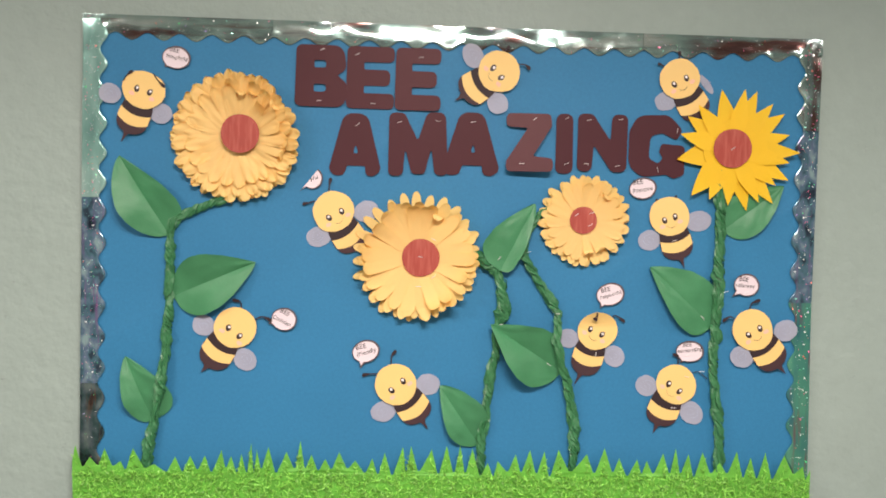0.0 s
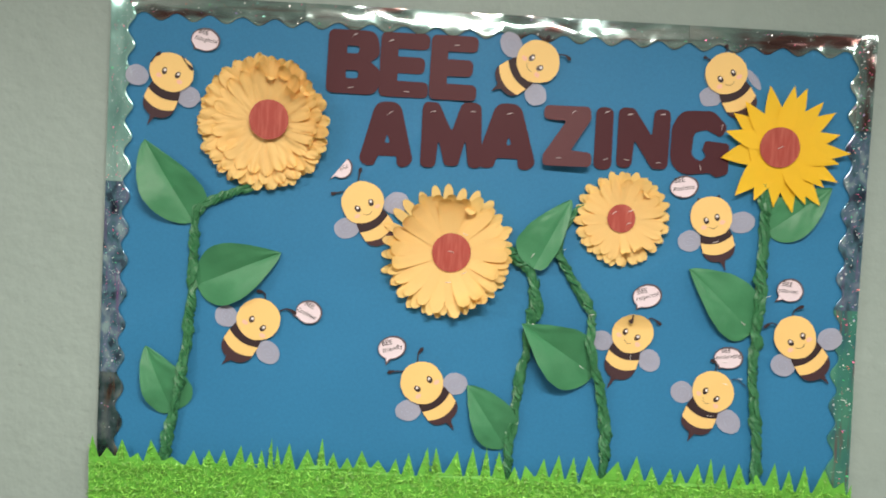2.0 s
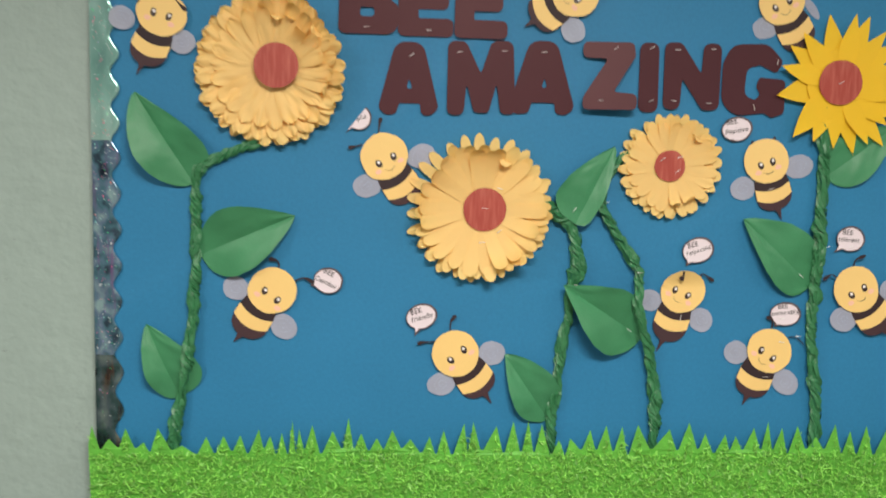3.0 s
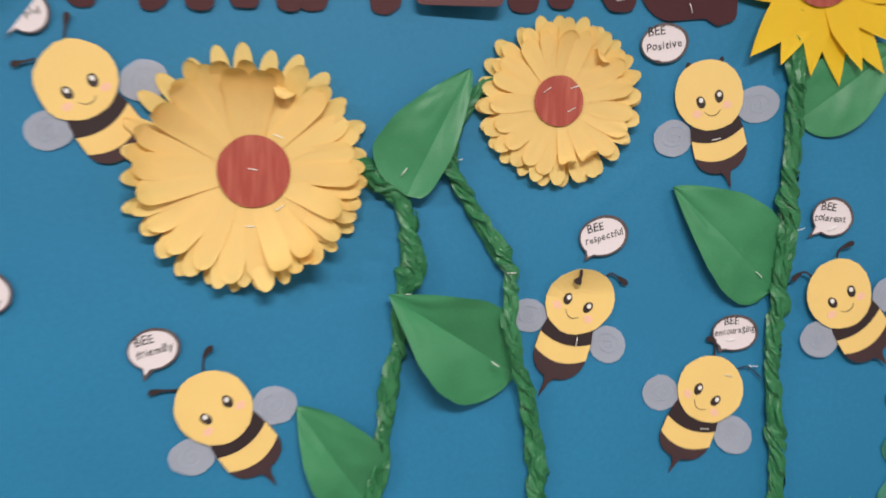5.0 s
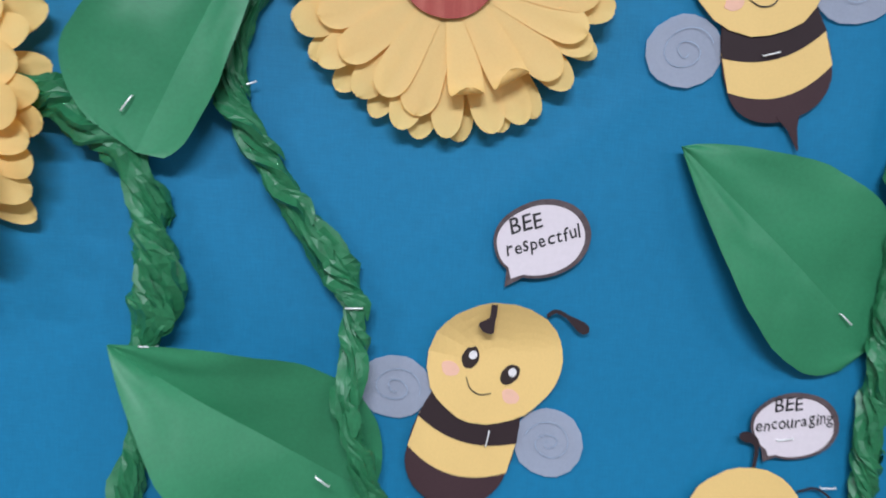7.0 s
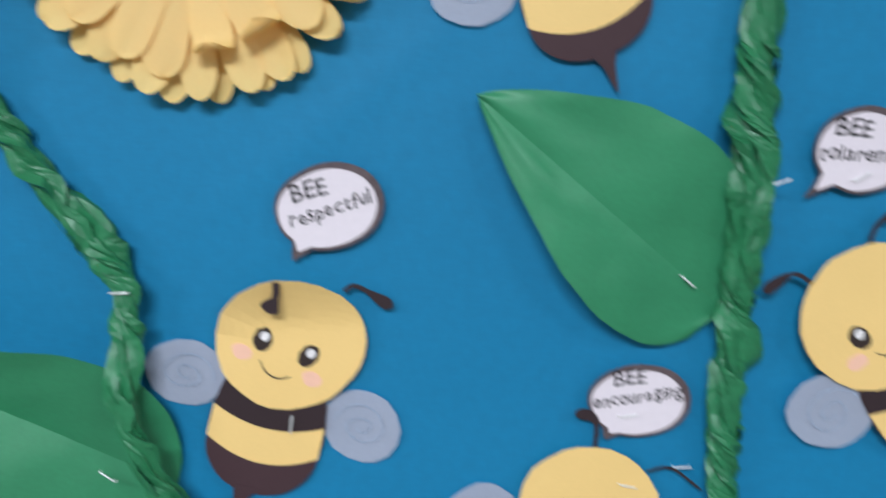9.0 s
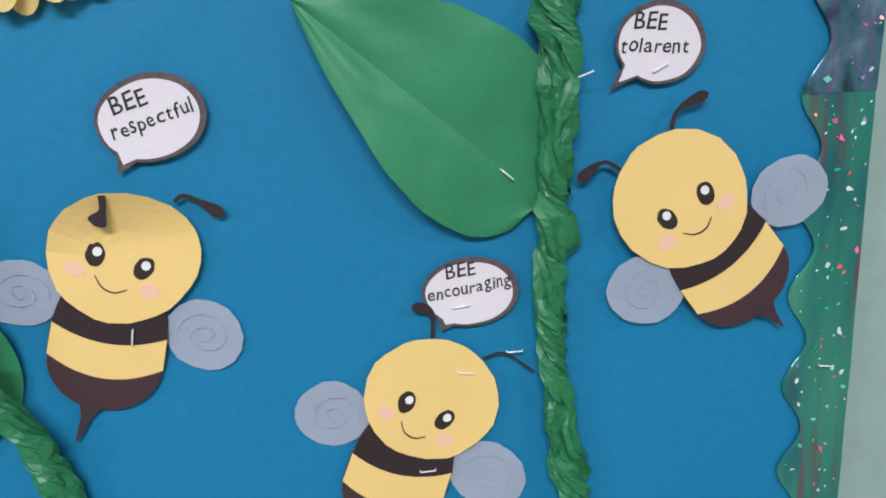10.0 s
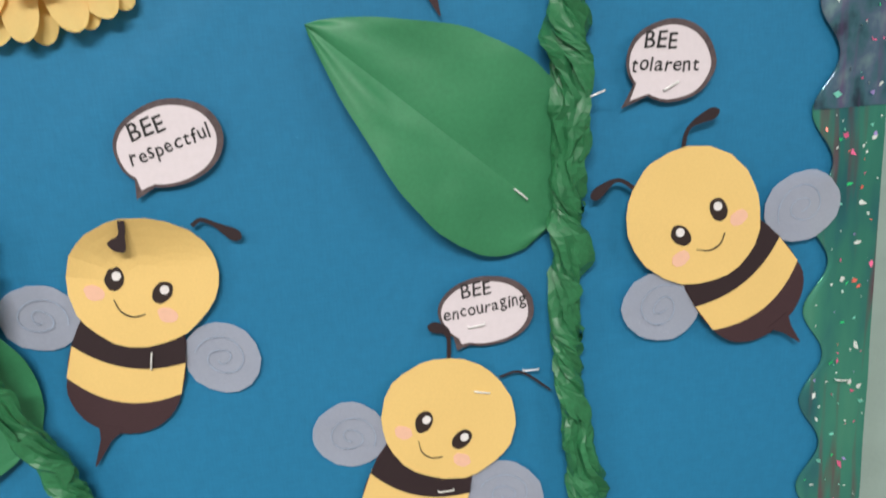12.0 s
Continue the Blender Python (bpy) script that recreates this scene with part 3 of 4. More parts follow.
def bee(x, z, turn, r, antennae, label, head=(1.03, 0.0), body_turn=0.0, wings=(), folded=(False, False), smile=True, gap=0.33, eye_x=0.0, eye_z=-0.11,
        shift=0.0, end=-2.25, sting=(0.0, -2.75), curl=0.0, thin=(False, False), seed=0, off=0.0):
    """Lengths in head radii. head: how oval and which way; shift, end, sting: the body's axis, its lower end and the stinger's tip; curl: how far the top of the head stands off."""
    e = base("paper_bee", x, z, off, turn, label, "paper bee", "paper bees")
    spin = pose(0, 0, 0, 0, -body_turn, 0)
    for wi, (wx, wz, a, b, t) in enumerate(wings):
        shape = cut_edge(ellipse(wx * r, wz * r, a * r, b * r, t, 60, 0.08, seed + wx), seed * 7 + wi, 4, 0.008)
        wing = part("wing", dome(shape, 0.0042, lambda p, q: 0.0012 * math.sin(p * 60 + seed), 0.0003, 4), WING, e, "pale translucent tracing-paper wing", spin)
        way = math.atan2(-wz - 0.9, -wx)
        line = []
        for k in range(14, 111):
            f = k / 110
            g = way - (1 - f) * 13.5 * (1 if wx > 0 else -1)
            q = (0.05 + 0.36 * f ** 1.5 + 0.012 * math.sin(k * 0.31 + seed)) * r * (0.85 if b < 0.3 else 1.0)
            line.append(Vector((wx * r + q * math.cos(g) * a / 0.58, wz * r + q * math.sin(g) * b / 0.58)))
        part("pencil_spiral", ribbon(smooth_line(line, 0.0004), lambda t: 0.00042, 0.0056, 0.0001), PENCIL, wing, "faint blue pencil spiral")
    half, low = 0.79, -1.62
    side = [(0.66, -0.55), (0.745, -0.85), (0.785, -1.12), (0.81, -1.38), (half, low)]
    side += [(half * math.cos(q * math.pi / 18) ** 0.9, low + (end - low) * math.sin(q * math.pi / 18)) for q in range(1, 9)]
    wobble = lambda w, v, sg: (shift + sg * w * (1 + 0.02 * noise.noise((v * 3, sg, seed)))) * r
    outline = [(wobble(w, v, 1), v * r) for w, v in side] + [(shift * r, end * r)] + [(wobble(w, v, -1), v * r) for w, v in side[::-1]]
    part("body", card([outline], 0.0058), TAIL, e, "dark brown body end", spin)
    bx = shift + 0.35 * (sting[0] - shift)
    st = [(bx - 0.19, end + 0.10), (bx + 0.19, end + 0.10), (bx + 0.08 + (sting[0] - bx) * 0.4, end - 0.14), sting, (bx - 0.07 + (sting[0] - bx) * 0.4, end - 0.14)]
    part("stinger", card([rounded([(a * r, b * r) for a, b in st], 0.001)], 0.0062), TAIL, e, "", spin)

    def width_at(v):
        for (wa, va), (wb, vb) in zip(side, side[1:]):
            if vb <= v <= va:
                return wa + (wb - wa) * (va - v) / (va - vb)
        return half

    for nm, top, lower, mat, dep in (("yellow_band", (-1.06, -1.26), (-1.62, -1.88), CREAM, 0.0064), ("collar_band", (-0.55, -0.65), (-1.12, -1.33), BROWN, 0.0070)):
        up, dn = [], []
        for k in range(13):
            f = k / 6 - 1
            for row, (ends, mid) in ((up, top), (dn, lower)):
                row.append(((shift + f * width_at(ends) * 1.006) * r, (ends + (mid - ends) * (1 - f * f)) * r))
        part(nm, card([up + dn[::-1]], dep), mat, e, "", spin)
    ra, rb = math.sqrt(head[0]), 1 / math.sqrt(head[0])
    line = cut_edge(ellipse(0, 0, ra * r, rb * r, head[1], 96, 0.05, seed * 1.7), seed * 5 + 1, 5, 0.006)
    bend = lambda p, q: curl * max(0.0, (-0.5 * p + 0.87 * q) / r - 0.15) ** 1.7 + 0.0008 * noise.noise((p * 22, q * 22, seed))
    part("head", dome(line, 0.0086, bend), CREAM, e, "round yellow paper head")
    for sg in (-1, 1):
        ex, ez = eye_x + sg * gap, eye_z + 0.02 * sg * math.sin(seed)
        lift = bend(ex * r, ez * r)
        eye = part("eye", card([ellipse(ex * r, ez * r, 0.128 * r, 0.175 * r, -sg * 12, 24, 0.10, seed + sg)], 0.0091 + lift, 0.0006), EYE, e, "dark brown inked eye")
        part("eye_highlight", card([ellipse((ex + 0.015) * r, (ez + 0.05) * r, 0.062 * r, 0.068 * r, 0, 16)], 0.0094 + lift, 0.0003), GLINT, eye, "white dot")
        part("cheek", card([ellipse((ex + sg * 0.18) * r, (ez - 0.29) * r, 0.145 * r, 0.105 * r, 0, 20, 0.2, seed)], 0.0090 + bend((ex + sg * 0.18) * r, (ez - 0.29) * r), 0.0005), BLUSH, e, "pink chalk cheek")
    if smile:
        line = smooth_line([((eye_x + a) * r, (eye_z - b) * r) for a, b in ((-0.24, 0.31), (-0.10, 0.44), (0.08, 0.46), (0.22, 0.36))], 0.05 * r)
        part("mouth", ribbon(line, lambda t: 0.0007 * (0.6 + 0.6 * math.sin(math.pi * t)), 0.0096, 0.0010), INK, e, "thin pen smile")
    inv = Matrix.Rotation(-radians(turn), 2)
    for pts, over, fine in zip(antennae, folded, thin):
        loc = [inv @ (Vector(p) - Vector((x, z))) for p in pts]
        line = smooth_line(loc, 0.0015)
        lift = max(bend(p[0], p[1]) for p in line) if over else 0.0
        part("antenna", ribbon(line, lambda t: (1.5 if over and curl else 1.0) * (0.0018 if fine else 0.0030 + 0.0054 * max(0.0, min(1.0, (t - 0.5) / 0.32))) * math.sqrt(max(0.02, 1 - max(0.0, (t - 0.86) / 0.14) ** 2)), 0.0094 + lift if over else 0.0080), BROWN, e, "dark paper antenna")
    return e


bee(-0.766, 1.869, -18, 0.0490, [[(-0.815, 1.889), (-0.806, 1.903), (-0.792, 1.914)], [(-0.743, 1.908), (-0.731, 1.891), (-0.715, 1.876)]],
    "yellow and brown paper bee beside the bubble reading thoughtful", head=(1.15, 1), body_turn=-4, wings=((-1.47, -0.82, 0.55, 0.50, 8), (1.20, -0.74, 0.55, 0.51, 12)), folded=(True, True), smile=False, eye_z=-0.04, shift=0.05, end=-2.29, sting=(-0.05, -2.86), seed=1, off=0.004)
bee(0.098, 1.942, -52, 0.0513, [[(0.106, 1.988), (0.118, 2.000), (0.124, 2.004)], [(0.143, 1.961), (0.163, 1.960), (0.176, 1.949)]],
    "yellow and brown paper bee above the title's second word", head=(1.03, 0), body_turn=-3, wings=((-1.31, -0.61, 0.64, 0.49, 178), (1.22, -0.88, 0.55, 0.49, 1)), gap=0.30, eye_z=-0.12, end=-2.12, sting=(0.0, -2.60), seed=2, off=0.004)
bee(0.552, 1.940, 29, 0.0505, [[(0.512, 1.968), (0.503, 1.974), (0.495, 1.975)], [(0.546, 1.985), (0.551, 2.000), (0.546, 2.008)]],
    "yellow and brown paper bee half behind the sunflower", head=(1.04, 0), body_turn=3, wings=((-1.15, -0.62, 0.54, 0.47, 149), (1.04, -0.92, 0.56, 0.19, 96)), gap=0.34, eye_x=-0.04, eye_z=-0.13, shift=-0.05, seed=3)
bee(-0.302, 1.586, 31, 0.0507, [[(-0.315, 1.628), (-0.313, 1.652), (-0.310, 1.669)], [(-0.349, 1.610), (-0.364, 1.606), (-0.379, 1.602)]],
    "yellow and brown paper bee tucked behind an apricot flower", head=(1.06, 10), body_turn=5, wings=((-1.30, -0.60, 0.61, 0.50, 154), (1.31, -0.89, 0.62, 0.52, 169)), gap=0.345, eye_z=-0.18, shift=-0.10, end=-2.20, seed=4)
bee(-0.538, 1.293, -33, 0.0515, [[(-0.524, 1.336), (-0.526, 1.356), (-0.546, 1.362)], [(-0.492, 1.313), (-0.471, 1.321), (-0.448, 1.311)]],
    "yellow and brown paper bee beside the bubble reading confident", head=(1.04, 40), body_turn=2, wings=((-1.32, -0.71, 0.56, 0.49, 8), (1.20, -1.07, 0.59, 0.52, 167)), smile=False, eye_x=0.08, eye_z=-0.20, shift=-0.08, end=-2.32, sting=(-0.26, -2.75), seed=5)
bee(-0.138, 1.158, 41, 0.0520, [[(-0.151, 1.205), (-0.150, 1.229), (-0.139, 1.244)], [(-0.183, 1.184), (-0.208, 1.183), (-0.223, 1.179)]],
    "yellow and brown paper bee under the bubble reading friendly", head=(1.02, 90), body_turn=-3, wings=((-1.26, -0.70, 0.62, 0.49, 158), (1.22, -0.93, 0.58, 0.51, 147)), gap=0.355, eye_x=0.02, eye_z=-0.09, end=-2.20, sting=(-0.08, -2.74), smile=False, seed=6)
bee(0.539, 1.596, 17, 0.0503, [[(0.506, 1.620), (0.504, 1.632), (0.508, 1.638)], [(0.550, 1.640), (0.552, 1.645), (0.557, 1.646)]],
    "yellow and brown paper bee under the bubble reading positive", head=(1.06, 149), wings=((-1.27, -0.90, 0.59, 0.52, 178), (1.38, -0.65, 0.64, 0.52, 170)), gap=0.28, eye_x=-0.02, eye_z=-0.12, end=-2.23, sting=(0.07, -2.76), seed=7)
bee(0.366, 1.303, -27, 0.0496, [[(0.361, 1.350), (0.360, 1.340), (0.354, 1.330)], [(0.403, 1.339), (0.412, 1.342), (0.435, 1.327)]],
    "yellow and brown paper bee with one antenna folded over its face", head=(1.06, 46), body_turn=11, wings=((-1.30, -0.81, 0.56, 0.48, 179), (1.23, -0.99, 0.58, 0.52, 144)), folded=(True, False), eye_x=-0.04, eye_z=-0.08, shift=-0.05, end=-2.38, sting=(-0.30, -3.04), curl=0.020, seed=8)
bee(0.572, 1.171, -35, 0.0514, [[(0.574, 1.216), (0.574, 1.241), (0.560, 1.248)], [(0.612, 1.201), (0.629, 1.203), (0.652, 1.185)]],
    "yellow and brown paper bee under the bubble reading encouraging", head=(1.08, 175), body_turn=15, wings=((-1.34, -0.62, 0.57, 0.51, 165), (1.26, -1.05, 0.64, 0.52, 160)), eye_x=0.01, eye_z=-0.20, shift=-0.11, end=-2.22, sting=(-0.17, -2.73), thin=(False, True), seed=9)
bee(0.762, 1.314, 33, 0.0522, [[(0.718, 1.337), (0.702, 1.346), (0.683, 1.334)], [(0.751, 1.361), (0.756, 1.380), (0.778, 1.391)]],
    "yellow and brown paper bee with a wing over the foil border", head=(1.09, 104), body_turn=4, wings=((-1.17, -0.80, 0.58, 0.53, 125), (1.31, -1.00, 0.59, 0.52, 156)), gap=0.32, end=-2.29, sting=(0.11, -2.78), seed=10, off=0.005)


# ---- speech bubbles ----
def bubble(x, z, a, b, turn, tail, words, size, text_turn, spots, cut=False):
    """spots: where the middle of each word stands on the board."""
    e = base("speech_bubble", x, z, 0.0, 0.0, f"small white paper speech bubble reading {' '.join(words)}", "speech bubble", "speech bubbles")
    tx, tz = tail[0] - x, tail[1] - z
    way = math.atan2(tz, tx)

    def shape(ka, kb, reach, half):
        pts = ellipse(0, 0, ka, kb, turn, 60, 0.04, x * 7)
        if cut:
            pts = [p for p in pts if p[0] * 0.75 - p[1] * 0.65 > -0.1 * ka]
        gap = [i for i, p in enumerate(pts) if abs((math.atan2(p[1], p[0]) - way + math.pi) % (2 * math.pi) - math.pi) < half]
        first = next((i for i in gap if (i - 1) % len(pts) not in gap), 0) if gap else 0
        pts = pts[first:] + pts[:first]
        return [(tx * reach, tz * reach)] + pts[len(gap):]

    border = part("border", card([shape(a, b, 1.0, 0.17)], 0.0075, 0.0004), RIM, e, "dark brown inked border")
    face = part("paper_face", card([[(p - 0.03 * a, q - 0.035 * b) for p, q in shape(a * 0.905, b * 0.89, 0.80, 0.13)]], 0.0078, 0.0002), WHITE, e, "white paper face")
    for k, (w, spot) in enumerate(zip(words, spots)):
        part("writing", text_mesh(w, size * (1.12 if w == "BEE" else 1.0), INK, len(w) * 7 + k, a * (1.78 if len(w) > 10 else 1.56)), INK, face, f"black handwritten word {w}",
             pose(spot[0] - x, -0.0082, spot[1] - z, 0, -text_turn, 0) @ pose(0, 0, 0, 90, 0, 0))
    return e


bubble(0.396, 1.396, 0.0363, 0.0288, 12, (0.370, 1.360), ("BEE", "respectful"), 0.0145, 17, ((0.3840, 1.4080), (0.3970, 1.3940)))
bubble(0.604, 1.255, 0.0358, 0.0272, -4, (0.581, 1.226), ("BEE", "encouraging"), 0.0136, 7, ((0.5980, 1.2730), (0.6040, 1.2570)))
bubble(0.744, 1.427, 0.0332, 0.0288, -10, (0.707, 1.396), ("BEE", "tolarent"), 0.0145, -3, ((0.7370, 1.4420), (0.7400, 1.4250)))
bubble(0.469, 1.664, 0.0348, 0.0268, 8, (0.461, 1.636), ("BEE", "Positive"), 0.0150, 12, ((0.4570, 1.6800), (0.4690, 1.6610)))
bubble(-0.690, 1.950, 0.0345, 0.0275, -7, (-0.718, 1.927), ("BEE", "thoughtful"), 0.0140, -11, ((-0.6930, 1.9680), (-0.6890, 1.9490)))
bubble(-0.418, 1.316, 0.0319, 0.0289, -9, (-0.456, 1.305), ("BEE", "Confident"), 0.0142, -24, ((-0.4150, 1.3330), (-0.4220, 1.3120)))
bubble(-0.214, 1.240, 0.0347, 0.0285, 19, (-0.228, 1.196), ("BEE", "friendly"), 0.0150, 18, ((-0.2260, 1.2520), (-0.2120, 1.2370)))
bubble(-0.357, 1.668, 0.0260, 0.0280, 35, (-0.385, 1.634), ("pful",), 0.0128, 18, ((-0.350, 1.666),), cut=True)


# ---- stems ----
def stem(pts, radius, turns, seed, label):
    """A rope of tissue paper, twisted and crumpled: long pleats wind round it and break into flat facets. Points are x, z, with the width as a third number and the height off the board as a fourth."""
    line = smooth_line([(p[0], p[1], p[2] if len(p) > 2 else radius, p[3] if len(p) > 3 else 0.0) for p in pts], 0.0052)
    around = 22
    rnd = random.Random(seed)
    e = tagged(new("flower_stem"), label, "flower stem", "flower stems")
    ox, oz = pts[-1][0], pts[-1][1]
    e.matrix_basis = pose(ox, 0, oz)
    bm = bmesh.new()
    uv = bm.loops.layers.uv.new("twist")
    rings, spine, s = [], [], 0.0

    def spot(p, side, f, r):
        return Vector((p[0] - ox + side.x * r * math.cos(f), -p[2] * 0.82 - p[3] - 0.0015 - r * 0.80 * math.sin(f), p[1] - oz + side.z * r * math.cos(f)))

    for i, p in enumerate(line):
        a, b = line[max(i - 1, 0)], line[min(i + 1, len(line) - 1)]
        d = Vector((b[0] - a[0], 0, b[1] - a[1])).normalized()
        side = Vector((d.z, 0, -d.x))
        if i:
            s += math.dist(line[i - 1][:2], p[:2])
        lump = 1 + 0.13 * noise.noise((s * 21, seed, 0.5)) + 0.08 * noise.noise((s * 60, seed, 2.5))
        twist = 0.62 * turns * s + 3.0 * noise.noise((s * 12, seed, 9)) + 0.6 * noise.noise((s * 43, seed, 5))
        ring = []
        for k in range(around):
            g = 2 * math.pi * k / around
            f = g + twist + 0.16 * noise.noise((k * 3.7, s * 90, seed))
            u, v = math.cos(g), math.sin(g)
            # pleats that follow the twist, with sharp valleys between them
            h = 1.1 * abs(noise.noise((1.3 * u, 1.3 * v + seed * 3, s * 20))) + 0.50 * abs(noise.noise((3.6 * u + seed, 3.6 * v, s * 22 + 7))) - 0.36
            # overlapping edges of the wound sheet
            lap = 3.0 * k / around + 0.8 * noise.noise((u, v + seed, s * 16))
            lap -= math.floor(lap)
            h += 0.30 * (lap - 0.5) * (0.5 + noise.noise((s * 19, seed, 4.4)))
            h += 0.14 * noise.noise((k * 5.1, s * 130, seed))
            ring.append((bm.verts.new(spot(p, side, f, p[2] * lump * (0.87 + h))), g, s))
        rings.append(ring)
        spine.append((p, side, twist))
    for i in range(len(rings) - 1):
        for k in range(around):
            q = (rings[i][k], rings[i][(k + 1) % around], rings[i + 1][(k + 1) % around], rings[i + 1][k])
            for tri in ((0, 1, 2), (0, 2, 3)) if rnd.random() < 0.5 else ((0, 1, 3), (1, 2, 3)):
                fc = bm.faces.new([q[t][0] for t in tri])
                for lp, t in zip(fc.loops, tri):
                    wrap = 2 * math.pi if t in (1, 2) and k == around - 1 else 0
                    lp[uv].uv = ((q[t][1] + wrap) / (2 * math.pi), q[t][2] * 10)
    for ring in (rings[0], rings[-1]):
        bm.faces.new([v[0] for v in ring])
    bm.normal_update()
    for ed in bm.edges:
        ed.smooth = len(ed.link_faces) == 2 and ed.calc_face_angle() < 0.20
    part("rope", bm, CREPE, e, smooth=True)
    # loose edges of the wound paper that stand off the rope
    i = rnd.randint(3, 7)
    while i < len(spine) - 9:
        f0, wide, long = rnd.uniform(0.4, 2.4), rnd.uniform(0.5, 1.0), rnd.randint(5, 8)
        fb = bmesh.new()
        fu = fb.loops.layers.uv.new("twist")
        grid = []
        for m in range(long + 1):
            p, side, twist = spine[i + m]
            t = m / long
            row = []
            for k in range(4):
                f = f0 + (twist - spine[i][2]) + wide * (k / 3) * math.sin(math.pi * (0.12 + 0.8 * t))
                r = p[2] * (1.04 + 0.26 * (k / 3) ** 1.5 * math.sin(math.pi * t) + 0.10 * noise.noise((t * 5, k, seed + i)))
                row.append(fb.verts.new(spot(p, side, f, r)))
            grid.append(row)
        for m in range(long):
            for k in range(3):
                fc = fb.faces.new((grid[m][k], grid[m][k + 1], grid[m + 1][k + 1], grid[m + 1][k]))
                for lp in fc.loops:
                    lp[fu].uv = (lp.vert.co.x * 12, lp.vert.co.z * 10)
        part("loose_fold", fb, CREPE, e)
        i += rnd.randint(6, 13)
    return e


stem([(-0.545, 1.622, 0.008), (-0.566, 1.612, 0.0085), (-0.607, 1.595, 0.010), (-0.654, 1.575, 0.011), (-0.684, 1.556, 0.013), (-0.699, 1.528, 0.010), (-0.698, 1.47, 0.0105), (-0.699, 1.414, 0.011, 0.002),
      (-0.699, 1.358, 0.011), (-0.703, 1.289, 0.0115), (-0.709, 1.205, 0.012, 0.004), (-0.718, 1.134, 0.014, 0.007), (-0.729, 1.078, 0.010, 0.006), (-0.740, 1.021, 0.014), (-0.748, 0.965, 0.014), (-0.752, 0.93, 0.009)],
     0.011, 62, 1, "twisted green crepe paper stem bent under a flower")
stem([(0.010, 1.497, 0.005), (0.030, 1.492, 0.009), (0.048, 1.486, 0.0145), (0.066, 1.478, 0.0155), (0.103, 1.452, 0.0145), (0.116, 1.417, 0.0145), (0.124, 1.379, 0.016), (0.126, 1.345, 0.018), (0.116, 1.318, 0.011), (0.108, 1.280, 0.009),
      (0.110, 1.245, 0.010), (0.102, 1.202, 0.0115), (0.092, 1.14, 0.0115), (0.086, 1.076, 0.012), (0.080, 1.019, 0.012), (0.079, 0.961, 0.012), (0.079, 0.93, 0.008)],
     0.012, 48, 2, "twisted green crepe paper stem crumpled at a joint")
stem([(0.25, 1.612, 0.007), (0.223, 1.599, 0.008), (0.206, 1.585, 0.009), (0.194, 1.561, 0.008), (0.178, 1.52, 0.007), (0.176, 1.486, 0.010), (0.194, 1.452, 0.011), (0.219, 1.414, 0.011), (0.246, 1.376, 0.0125),
      (0.261, 1.346, 0.011, 0.004), (0.261, 1.31, 0.0090, 0.014), (0.258, 1.288, 0.0090, 0.023), (0.263, 1.252, 0.0095, 0.026), (0.274, 1.218, 0.0100, 0.022), (0.291, 1.175, 0.0115, 0.010), (0.306, 1.105, 0.0135), (0.314, 1.022, 0.014), (0.311, 0.95, 0.011), (0.310, 0.93, 0.008)],
     0.011, 60, 3, "twisted green crepe paper stem with a kinked middle")
stem([(0.660, 1.72, 0.011), (0.664, 1.638, 0.0125), (0.668, 1.574, 0.0125), (0.667, 1.503, 0.0125), (0.668, 1.431, 0.014, 0.003), (0.666, 1.38, 0.013, 0.005), (0.665, 1.34, 0.012, 0.004), (0.665, 1.288, 0.0125), (0.664, 1.215, 0.012),
      (0.671, 1.15, 0.0125), (0.679, 1.09, 0.013), (0.686, 1.02, 0.013), (0.687, 0.961, 0.012), (0.687, 0.93, 0.008)],
     0.0125, 60, 4, "tall straight twisted green crepe paper stem")


